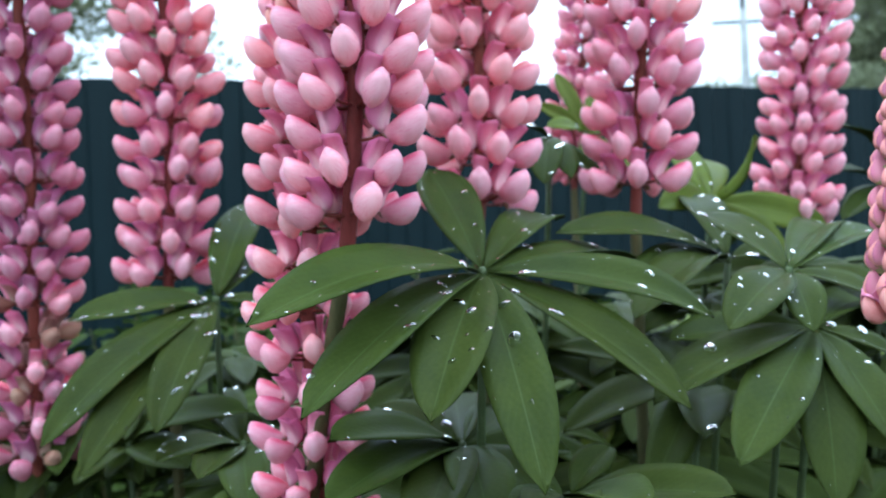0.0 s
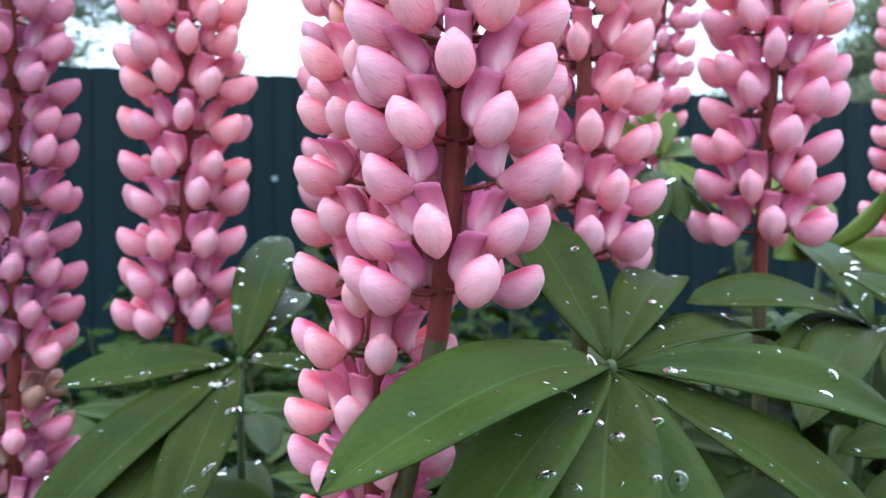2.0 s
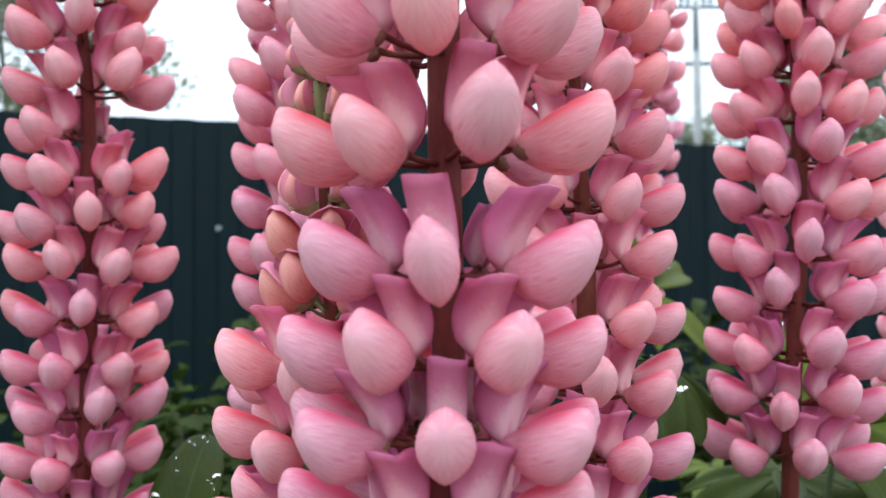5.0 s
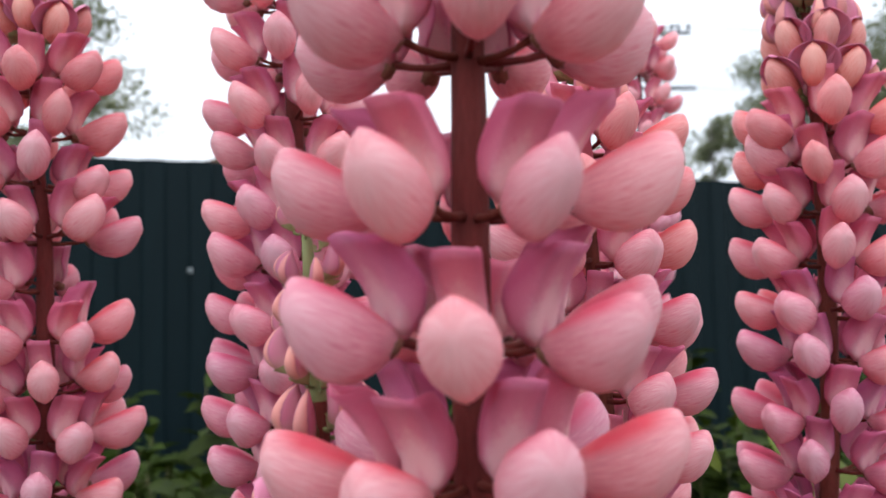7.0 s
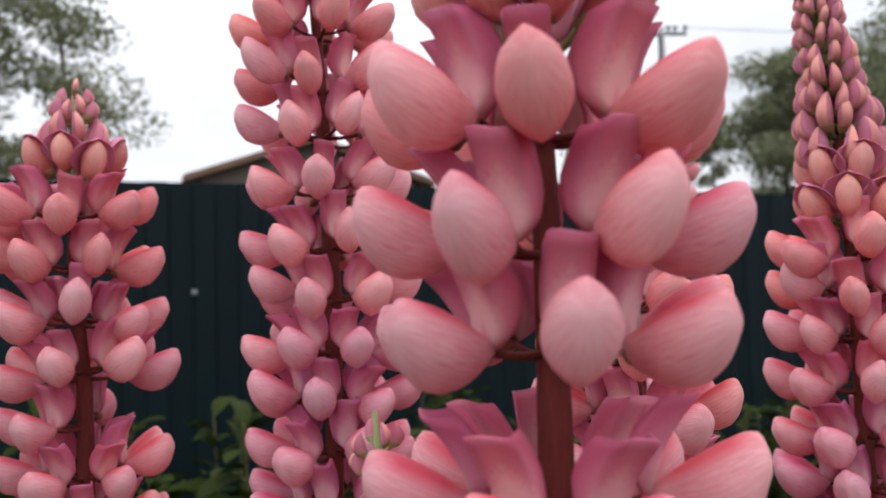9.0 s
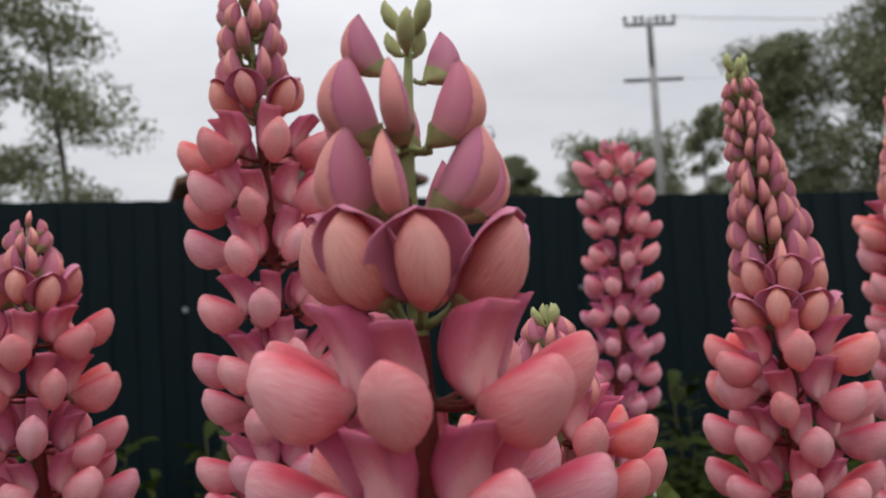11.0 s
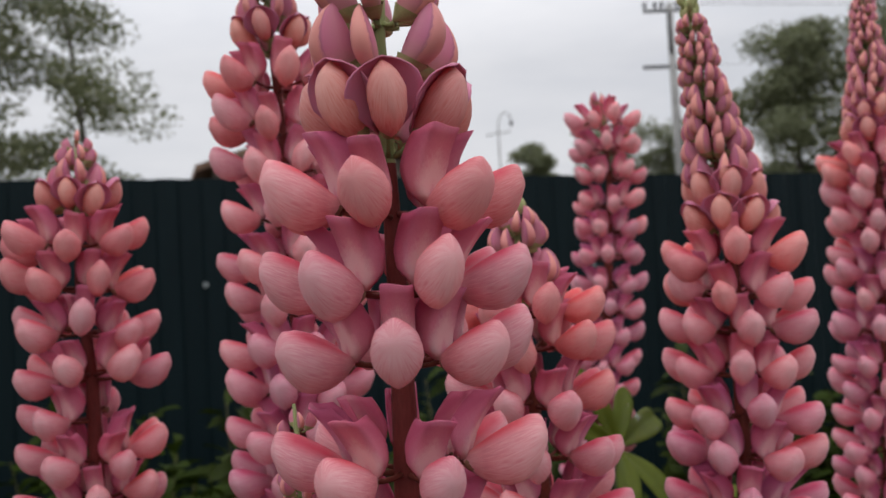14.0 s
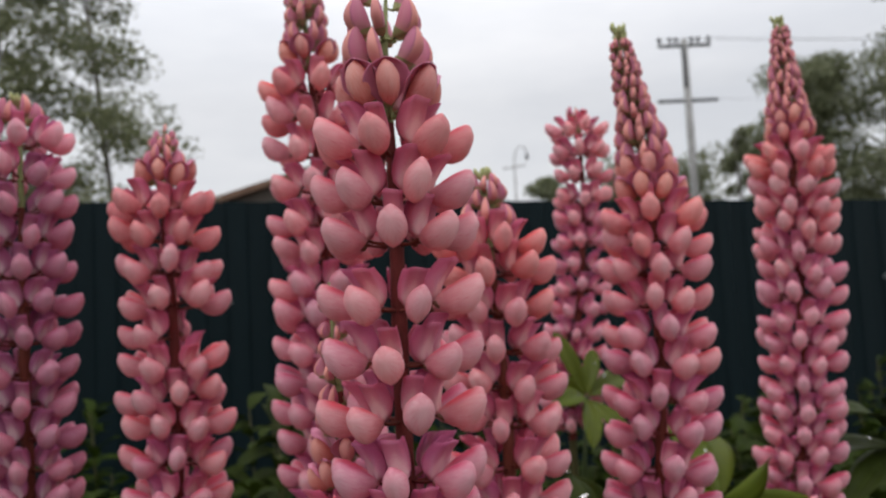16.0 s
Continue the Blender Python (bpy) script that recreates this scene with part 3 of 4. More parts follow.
def lupin(label, axis, base, whorls, seed, size=1.0, tones=("pink", "salmon"), face=-112.0, young=0.045, gaps=(), dry_below=0.0, full=0.0, r=0.0024, old=9.0, taper=0.46, steady=1.0, green=True):
    """One flower spike. whorls: (height, turn of the first flower from face, count)."""
    rng = random.Random(seed)
    o = Vector(base)
    spike = thing("lupin_spike", base, label, "flower", "lupin spikes in the bed")
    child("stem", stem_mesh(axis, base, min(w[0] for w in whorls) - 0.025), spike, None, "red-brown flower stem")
    top = axis[-1][2]
    for z, turn, count, *given in whorls:
        for k in range(count):
            az = face + turn + 360.0 * k / count + rng.uniform(-7, 7) * (0.5 + 0.5 * steady)
            rel = (az - face + 180) % 360 - 180
            if any(lo <= z <= hi and a0 <= rel <= a1 for lo, hi, a0, a1 in gaps):
                continue
            below = top - z
            zz = z + rng.uniform(-0.0018, 0.0018) * steady
            low = min(1.0, max(0.0, (full - z) / 0.10)) if full else 0.0
            s = size * rng.uniform(0.93, 1.05) * (1 - 0.08 * low)
            if given:
                below = young * {"tip": 0.18, "bud": 0.84, "half": 0.98}[given[0]] * (0.72 if given[-1] in ("small", "tiny") else 1.0)
            if below < min(young * 0.22, 0.0095) and (green or given):
                flower(spike, o, zz, axis, az, rng.uniform(-20, 25), s * rng.uniform(0.5, 0.72), "young", rng, "tip", 0.0006)
            elif below < young * 0.9:
                f = max(-0.35, (below / young - 0.22) / 0.68)
                flower(spike, o, zz, axis, az, rng.uniform(-8, 8) - 14 * f - (8 if given else 0), s * (taper + (0.98 - taper) * f) * ({"bud": 1.15, "small": 1.3, "tiny": 0.95}[given[-1]] if given else 1.0), "young", rng, "bud", 0.0012)
            elif below < young * 1.12:
                f = (below / young - 0.9) / 0.22
                flower(spike, o, zz, axis, az, rng.uniform(21, 30) - 8 * f, s * (0.92 + 0.08 * f) * (1.0 if given else 0.82), "young", rng, "half", 0.0018)
            else:
                t = min(1.0, (below - young) / 0.13)
                tone = tones[1] if t + rng.uniform(-0.12, 0.12) < 0.24 else tones[0]
                if z < top - old and rng.random() < (top - old - z) / 0.05:
                    tone = "rose"
                if z < dry_below:
                    tone = rng.choice(("faded", "faded", "dry", "rose"))
                drop = rng.uniform(-7.5, 7.5) * (0.3 + 0.7 * steady) - 4 + 2 * (1 - t)
                flower(spike, o, zz, axis, az, drop, s * (0.86 if tone == "dry" else 1.0), tone, rng, "open", r)
    return spike


def regular(z0, z1, step, seed, count=7, young=0.04, tip_step=0.0062, dense=False):
    """Whorls from z0 up to the tip at z1, closer together among the buds, each turned against the last."""
    rng = random.Random(seed)
    out, z, k = [], z0, 0
    while z < z1 - 0.003:
        left = z1 - z
        out.append((z, (180.0 / count) * (k % 2) + rng.uniform(-8, 8), count + 2 if young * 0.15 < left < young * 0.9 and dense else count if left > young * 0.3 else 4))
        z += (step if left > young * 1.9 else tip_step + (step - tip_step) * max(0.0, left / (young * 1.9)) ** 1.4) * rng.uniform(0.93, 1.07)
        k += 1
    return out


# ---- ground, fence and distance ----
def ground_sheet():
    n, verts = 60, []
    cs = [math.copysign(abs(t) ** 3 * 400, t) for t in np.linspace(-1, 1, n)]
    for y in cs:
        for x in cs:
            near = max(0, 1 - math.hypot(x, y) / 6)
            verts.append((x, y, 0.03 * near * noise.noise(Vector((x * 1.7, y * 1.7, 0)))))
    return mesh_of("ground", verts, [tuple(reversed(f)) for f in grid_faces(n, n)], [SOIL])


tagged(new("ground", ground_sheet()), "dark garden soil under the lupin bed", "ground", "", "structure")

FENCE_Y, FENCE_TOP, PITCH = 2.44, 1.71, 0.115


def fence_panel():
    """One corrugated sheet, ten ribs wide, with its real profile and thickness."""
    prof = []
    for k in range(10):
        x = k * PITCH
        prof += [(x, 0.0), (x + 0.050, 0.0), (x + 0.060, -0.010), (x + 0.105, -0.010)]
    prof.append((10 * PITCH + 0.012, 0.0))
    zs = (0.06, 0.6, 1.2, FENCE_TOP)
    front = [(x, y, z) for z in zs for x, y in prof]
    back = [(x, y + 0.0012, z) for z in zs for x, y in prof]
    n, o = len(prof), len(prof) * len(zs)
    faces = grid_faces(len(zs), n)
    faces = [tuple(reversed(f)) for f in faces] + [tuple(i + o for i in f) for f in faces]
    e = (len(zs) - 1) * n
    for j in range(n - 1):
        faces.append((e + j, e + j + 1, e + j + 1 + o, e + j + o))
        faces.append((j + 1, j, j + o, j + 1 + o))
    return mesh_of("panel", front + back, faces, [FENCE], None, False)


fence = thing("fence", (0, FENCE_Y, 0), "dark blue-green corrugated steel sheet fence behind the bed", "fence", "", "structure")
panel_me = fence_panel()
screw_v, screw_f = merged([tube([(0, 0, 0), (0, -0.002, 0)], [0.008, 0.008], 10), tube([(0, -0.002, 0), (0, -0.007, 0)], [0.005, 0.0045], 6)])
SCREW_ME = mesh_of("screw", screw_v, screw_f, [SCREW], None, False)
for k in range(-7, 15):
    child("panel", panel_me, fence, pose(k * 10 * PITCH - 0.32, 0.0012 * (k % 2), 0))
for sx, sz in ((0.081, 1.428), (0.081 + 1.15, 1.43), (0.081 - 1.15, 1.426), (0.081 + 2.3, 1.429), (0.081, 0.4), (1.231, 0.4)):
    child("screw", SCREW_ME, fence, pose(sx, -0.011, sz), "pale screw head with washer")
rail_v, rail_f = merged([tube([(-8.2, 0.03, z), (16.6, 0.03, z)], [0.02, 0.02], 4) for z in (0.4, 1.43)])
child("rail", mesh_of("rail", rail_v, rail_f, [STEEL], None, False), fence)
for px in range(-8, 17, 2):
    pv, pf = tube([(px, 0.08, 0), (px, 0.08, 1.66)], [0.03, 0.03], 4)
    child("post", mesh_of("post", pv, pf, [STEEL], None, False), fence)


def leaf_cloud(centres, count, size, seed, mat, name, flat=0.6):
    """Many small leaves, each a bent diamond, scattered round the given clumps (centre, radius)."""
    rng = np.random.default_rng(seed)
    weights = np.array([r ** 2 for _, r in centres])
    picks = rng.choice(len(centres), count, p=weights / weights.sum())
    c = np.array([p for p, _ in centres])[picks]
    r = np.array([q for _, q in centres])[picks][:, None]

    def unit(v):
        return v / (np.linalg.norm(v, axis=1, keepdims=True) + 1e-9)

    d = unit(rng.normal(size=(count, 3)))
    p = c + d * r * rng.uniform(0.25, 1.0, (count, 1)) ** 0.5 * np.array((1, 1, flat))
    a = unit(rng.normal(size=(count, 3)) - np.array((0, 0, 0.4)))
    b = unit(np.cross(a, rng.normal(size=(count, 3))))
    n = np.cross(a, b)
    s = size * rng.uniform(0.6, 1.3, (count, 1))
    quad = np.stack([p - a * s * 0.5, p - a * s * 0.1 + b * s * 0.3 + n * s * 0.08, p + a * s * 0.5, p - a * s * 0.1 - b * s * 0.3 + n * s * 0.08], axis=1)
    faces = []
    for o in range(0, 4 * count, 4):
        faces += [(o, o + 1, o + 2), (o, o + 2, o + 3)]
    return mesh_of(name, quad.reshape(-1, 3).tolist(), faces, [mat], None, False)


def tree(place, height, spread, trunk_r, leaf_size, leaves, seed, mat, label, start=0.3, lean=0.0, clump=0.38):
    rng = random.Random(seed)
    t = thing("tree", place, label, "tree", "trees behind the fence")
    pts = [(lean * height * f ** 2 + 0.02 * height * math.sin(5 * f), 0.015 * height * math.sin(4 * f + 1), height * f) for f in (0, 0.2, 0.4, 0.6, 0.8, 0.97)]
    v, f = tube(pts, [trunk_r * (1 - 0.88 * q) for q in (0, 0.2, 0.4, 0.6, 0.8, 1)], 9)
    child("trunk", mesh_of("trunk", v, f, [BARK]), t)
    clumps, limbs = [], []
    for k in range(34):
        h = start + (0.98 - start) * (k + rng.random()) / 34
        at = Vector((float(np.interp(h, (0, 1), (0, lean * height))), 0, height * h))
        a = rng.uniform(0, 2 * math.pi)
        reach = spread * (1.0 - 0.72 * abs((h - start) / (1 - start) - 0.35) ** 1.2) * rng.uniform(0.45, 1.1)
        end = at + Vector((math.cos(a) * reach, math.sin(a) * reach, reach * rng.uniform(0.0, 0.5)))
        mid = at.lerp(end, 0.5) + Vector((0, 0, reach * 0.12))
        limbs.append(tube([at, mid, end], [trunk_r * 0.3 * (1.1 - h), trunk_r * 0.18 * (1.1 - h), trunk_r * 0.05], 5))
        for q in (0.5, 0.75, 1.0):
            clumps.append((tuple(at.lerp(end, q) + Vector((rng.gauss(0, 0.1), rng.gauss(0, 0.1), rng.gauss(0, 0.08))) * reach), spread * clump * rng.uniform(0.5, 1.1)))
    for v, f in limbs:
        child("limb", mesh_of("limb", v, f, [BARK]), t)
    child("crown", leaf_cloud(clumps, leaves, leaf_size, seed, mat, "crown"), t, None, "loose green leaves")
    return t


tree((-0.72, 9.7, 0), 6.9, 0.85, 0.05, 0.06, 19000, 3, CROWN_NEAR, "loose-crowned young tree beyond the fence", 0.16, -0.02, 0.50)
tree((-1.75, 10.4, 0), 6.4, 0.8, 0.05, 0.065, 10000, 4, CROWN_NEAR, "thin airy green tree beyond the fence", 0.2, 0.0, 0.45)
tree((17.9, 20.0, 0), 8.4, 2.3, 0.16, 0.13, 34000, 5, CROWN_FAR, "rounded green tree in the distance", 0.15, 0.0, 0.42)
tree((21.6, 18.6, 0), 11.5, 2.9, 0.2, 0.14, 36000, 6, CROWN_FAR, "tall green tree in the distance", 0.15, 0.0, 0.42)
tree((15.9, 20.7, 0), 6.6, 0.7, 0.1, 0.12, 3600, 7, CROWN_FAR, "slim green tree in the distance", 0.3)
tree((25.4, 20.2, 0), 10.5, 3.2, 0.18, 0.15, 24000, 8, CROWN_FAR, "broad green tree in the distance", 0.15, 0.0, 0.42)
for k, (bx, by, bh, bs) in enumerate(((14.7, 31.0, 6.75, 1.2), (17.4, 30.0, 7.2, 1.9), (20.0, 29.5, 7.1, 1.8), (8.0, 33.0, 6.4, 1.5))):
    tree((bx, by, 0), bh, bs, 0.12, 0.16, 13000, 20 + k, CROWN_FAR, "hazy distant tree above the fence line", 0.15, 0.0, 0.5)


def utility_pole():
    p = thing("utility_pole", (15.18, 21.86, 0), "grey concrete power pole with two cross-arms", "utility pole")
    v, f = tube([(0, 0, 0), (0, 0, 9.58)], [0.17, 0.10], 8)
    child("pole", mesh_of("pole", v, f, [CONCRETE]), p)
    for z, half in ((7.66, 0.92), (9.38, 0.80)):
        v, f = tube([(-half * 0.95, half * 0.3, z), (half * 0.95, -half * 0.3, z)], [0.055, 0.055], 4)
        child("cross_arm", mesh_of("cross_arm", v, f, [STEEL], None, False), p, None, "dark steel cross-arm")
        for q in ((-0.95, -0.55, -0.3, 0.3, 0.55, 0.95) if z > 9 else ()):
            v, f = tube([(q * half * 0.95, -q * half * 0.3, z + 0.05), (q * half * 0.95, -q * half * 0.3, z + 0.12), (q * half * 0.95, -q * half * 0.3, z + 0.16), (q * half * 0.95, -q * half * 0.3, z + 0.26)], [0.02, 0.03, 0.075, 0.05], 8)
            child("insulator", mesh_of("insulator", v, f, [STEEL]), p)
    v, f = tube([(-0.10, -0.09, 8.05), (-0.10, -0.09, 9.33)], [0.05, 0.05], 6)
    child("bracket", mesh_of("bracket", v, f, [STEEL]), p)


utility_pole()
for k, (q, z) in enumerate(((-0.7, 9.62), (0.0, 9.62), (0.7, 9.62), (0.6, 7.7))):
    a, b = Vector((15.18 + q, 21.86 - q * 0.3, z)), Vector((42 + q, 15.0, z + 0.8))
    pts = [a.lerp(b, t) + Vector((0, 0, -2.2 * t * (1 - t))) for t in np.linspace(0, 1, 14)]
    v, f = tube(pts, [0.004] * 14, 4)
    tagged(new("power_cable", mesh_of("power_cable", v, f, [STEEL])), "thin dark power cable hung from the pole", "cable", "power cables")


def street_lamp():
    s = thing("street_lamp", (11.7, 27.4, 0), "thin grey street lamp with a hooked arm", "street lamp")
    v, f = tube([(0, 0, 0), (0, 0, 6.6), (0.02, 0, 7.0), (0.12, 0, 7.28), (0.3, 0, 7.38), (0.46, 0, 7.28), (0.5, 0, 7.1)], [0.035, 0.026, 0.022, 0.02, 0.02, 0.02, 0.02], 7)
    child("post", mesh_of("post", v, f, [CONCRETE]), s)
    v, f = tube([(0.5, 0, 7.12), (0.5, 0, 7.02), (0.5, 0, 6.9)], [0.03, 0.06, 0.05], 8)
    child("lamp_head", mesh_of("lamp_head", v, f, [STEEL]), s)
    v, f = tube([(-0.45, 0, 6.55), (0.45, 0, 6.7)], [0.022, 0.022], 4)
    child("cross_bar", mesh_of("cross_bar", v, f, [CONCRETE]), s)


street_lamp()


def house():
    h = thing("house", (3.75, 21.5, 0), "house with a low brown gable roof beyond the fence", "house")
    v = [(-2.4, -2.5, 0), (2.4, -2.5, 0), (2.4, 4, 0), (-2.4, 4, 0), (-2.4, -2.5, 4.2), (2.4, -2.5, 4.2), (2.4, 4, 4.2), (-2.4, 4, 4.2), (0, -2.5, 5.0), (0, 4, 5.0)]
    f = [(0, 1, 5, 8, 4), (1, 2, 6, 5), (2, 3, 7, 9, 6), (3, 0, 4, 7)]
    child("wall", mesh_of("wall", v, f, [WALL], None, False), h)
    for s in (-1, 1):
        rv = [(0, -2.9, 5.16), (s * 2.8, -2.9, 4.22), (s * 2.8, 4.4, 4.22), (0, 4.4, 5.16), (0, -2.9, 5.02), (s * 2.8, -2.9, 4.08), (s * 2.8, 4.4, 4.08), (0, 4.4, 5.02)]
        rf = [(0, 1, 2, 3), (7, 6, 5, 4), (0, 4, 5, 1), (1, 5, 6, 2), (2, 6, 7, 3), (3, 7, 4, 0)]
        child("roof", mesh_of("roof", rv, rf, [ROOF], None, False), h, None, "brown sheet roof slope")


house()


# ---- flower spikes ----
AX = {}
AX["main"] = [(-0.0300, 0.318, 1.10), (-0.0225, 0.303, 1.16), (-0.0155, 0.290, 1.20), (-0.0110, 0.284, 1.25), (-0.0092, 0.285, 1.285), (-0.0100, 0.285, 1.325), (-0.0094, 0.285, 1.36), (-0.0096, 0.285, 1.40), (-0.0108, 0.285, 1.44), (-0.0102, 0.285, 1.455), (-0.0088, 0.285, 1.471)]
AX["short"] = [(-0.0250, 0.318, 1.08), (-0.0265, 0.318, 1.18), (-0.0235, 0.318, 1.237), (-0.0225, 0.318, 1.285), (-0.0275, 0.318, 1.365)]
AX["behind"] = [(-0.005, 0.456, 1.24), (-0.0035, 0.455, 1.39), (-0.0070, 0.455, 1.47), (-0.0115, 0.455, 1.532)]
AX["left"] = [(-0.0850, 0.478, 1.185), (-0.0815, 0.478, 1.25), (-0.0812, 0.478, 1.30), (-0.0820, 0.478, 1.36), (-0.0855, 0.478, 1.40), (-0.0848, 0.478, 1.458)]
AX["far_left"] = [(-0.1540, 0.485, 1.09), (-0.1535, 0.485, 1.17), (-0.1525, 0.485, 1.26), (-0.1550, 0.485, 1.33), (-0.1555, 0.485, 1.40), (-0.1570, 0.485, 1.472)]
AX["right"] = [(0.1465, 0.386, 1.215), (0.1500, 0.388, 1.25), (0.1560, 0.390, 1.30), (0.1605, 0.393, 1.36), (0.1590, 0.393, 1.415), (0.1460, 0.393, 1.500)]
AX["far_right"] = [(0.305, 0.474, 1.205), (0.313, 0.476, 1.25), (0.322, 0.478, 1.30), (0.3268, 0.480, 1.37), (0.3285, 0.480, 1.43), (0.3273, 0.480, 1.549)]
AX["slim"] = [(0.217, 0.62, 1.25), (0.222, 0.62, 1.31), (0.2335, 0.62, 1.375), (0.2405, 0.62, 1.455), (0.2380, 0.62, 1.518)]
AX["mid"] = [(0.0560, 0.362, 1.215), (0.0600, 0.366, 1.255), (0.0632, 0.372, 1.30), (0.0615, 0.375, 1.36), (0.0597, 0.375, 1.395), (0.0590, 0.375, 1.420)]
AX["edge"] = [(0.1520, 0.22, 1.15), (0.1525, 0.22, 1.192), (0.1555, 0.22, 1.268)]

MAIN_WHORLS = [(1.2180, 28, 6), (1.2300, 3, 7), (1.2425, -50, 3), (1.2545, -26, 7), (1.2677, 6, 7), (1.2805, 28, 7), (1.2950, 0, 7), (1.3155, 25, 7), (1.3340, 0, 7), (1.3530, 24, 7), (1.3755, 0, 7), (1.3900, 24, 7), (1.4065, -4, 7), (1.4195, 12, 7, "half"), (1.4360, -6, 7, "bud"), (1.4480, 4, 6, "bud", "small"), (1.4600, -60, 2, "bud", "tiny"), (1.4635, -10, 3, "tip"), (1.4675, 60, 2, "tip")]

lupin("tall salmon-pink lupin spike in full bloom, buds at its tip", AX["main"], (-0.03, 0.34, 0), MAIN_WHORLS, 11, 1.01, young=0.042, full=1.32, old=0.13, steady=0.35)
lupin("shorter pink lupin spike with orange buds at its tip", AX["short"], (-0.05, 0.33, 0), regular(1.088, 1.365, 0.0158, 12, 7, 0.07, 0.007), 12, 0.84, ("pink", "pink"), young=0.07, old=0.15, green=False)
lupin("tall pink lupin spike with closed buds at its tip", AX["behind"], (-0.01, 0.47, 0), regular(1.25, 1.532, 0.0172, 13, 7, 0.04, 0.0065), 13, 1.04, young=0.042, old=0.13, taper=0.8, green=False)
lupin("pink lupin spike with a gap in its whorls", AX["left"], (-0.08, 0.49, 0), regular(1.196, 1.458, 0.0166, 14, 7, 0.03), 14, 1.03, young=0.034, gaps=((1.336, 1.362, 10, 140),), old=0.15, green=False)
lupin("fading pink lupin spike with withered lower flowers", AX["far_left"], (-0.14, 0.5, 0), regular(1.105, 1.478, 0.0164, 15, 7, 0.02), 15, 0.97, ("faded", "rose"), young=0.012, dry_below=1.20)
lupin("pink lupin spike with a long tapering budded tip", AX["right"], (0.14, 0.40, 0), regular(1.234, 1.500, 0.0168, 16, 7, 0.085, 0.0046, True), 16, 1.06, young=0.085, old=0.15)
lupin("slender tapering pink lupin spike with dense whorls", AX["far_right"], (0.28, 0.48, 0), regular(1.216, 1.549, 0.0150, 17, 7, 0.085, 0.0046, True), 17, 1.05, young=0.085, old=0.15)
lupin("small distant pink lupin spike with loose whorls", AX["slim"], (0.21, 0.63, 0), regular(1.26, 1.518, 0.0180, 18, 7, 0.02), 18, 0.93, ("pink", "pink"), young=0.02, old=0.06, green=False)
lupin("pink lupin spike leaning behind the tallest bloom", AX["mid"], (0.05, 0.37, 0), regular(1.226, 1.420, 0.0178, 19, 7, 0.04), 19, 1.02, young=0.035, old=0.15)
lupin("young salmon lupin spike with dense buds", AX["edge"], (0.15, 0.23, 0), regular(1.175, 1.268, 0.0088, 20, 8, 0.09), 20, 0.82, ("salmon", "salmon"), young=0.098, taper=0.6)

# ---- palmate leaves ----


def leaflet_grid(a, b, width, sag, tilt, rng, nu=15, nv=7, sky=(0, 0, 1)):
    """A leaflet from a to b: widest past the middle, folded along its midrib, drooping or arching by sag."""
    a, b = Vector(a), Vector(b)
    length = (b - a).length
    along = (b - a).normalized()
    side = along.cross(Vector(sky))
    side = side.normalized() if side.length > 1e-3 else Vector((1, 0, 0))
    side = (Matrix.Rotation(tilt, 3, along) @ side).normalized()
    up = side.cross(along).normalized()
    wave = rng.uniform(0, 6)
    grid, uvs = [], []
    for i in range(nu):
        u = i / (nu - 1)
        c = a.lerp(b, u) + up * (4 * u * (1 - u) * sag * length)
        hw = 0.5 * width * (2.85 * u ** 0.88 * (1 - u) ** 0.68 + 0.03 * (1 - u))
        row = []
        for j in range(nv):
            s = 2 * j / (nv - 1) - 1
            lift = abs(s) * hw * 0.26 + 0.05 * hw * math.sin(9 * u + wave) * s * s - (0.0005 if abs(s) < 0.05 else 0)
            row.append(tuple(c + side * (s * hw) + up * lift))
            uvs.append((u, (s + 1) / 2))
        grid.append(row)
    return grid, uvs


def on_leaf(grid, u, s):
    nu, nv = len(grid), len(grid[0])
    i, j = min(nu - 2, int(u * (nu - 1))), min(nv - 2, int((s + 1) / 2 * (nv - 1)))
    p, q, r = Vector(grid[i][j]), Vector(grid[i + 1][j]), Vector(grid[i][j + 1])
    n = (q - p).cross(r - p)
    fu, fs = u * (nu - 1) - i, (s + 1) / 2 * (nv - 1) - j
    n = n.normalized() if n.length > 1e-12 else Vector((0, 0, 1))
    return p + (q - p) * fu + (r - p) * fs, (n if n.z > 0 else -n)


DROP_SHAPE = [(math.cos(2 * math.pi * k / 12), math.sin(2 * math.pi * k / 12)) for k in range(12)]


def add_drop(verts, faces, p, n, r, rng):
    a = n.orthogonal().normalized()
    a = Matrix.Rotation(rng.uniform(0, 6), 3, n) @ a
    b = n.cross(a)
    ex = rng.uniform(1.0, 1.45)
    o = len(verts)
    for h, q in ((-0.12, 0.94), (0.06, 1.0), (0.20, 0.93), (0.32, 0.74), (0.40, 0.44), (0.43, 0.16)):
        for x, y in DROP_SHAPE:
            verts.append(p + a * (x * q * r * ex) + b * (y * q * r) + n * (h * r))
    faces += [tuple(o + i for i in f) for f in grid_faces(6, 12, 0, True)]
    faces.append(tuple(reversed(range(o, o + 12))))
    faces.append(tuple(range(o + 60, o + 72)))


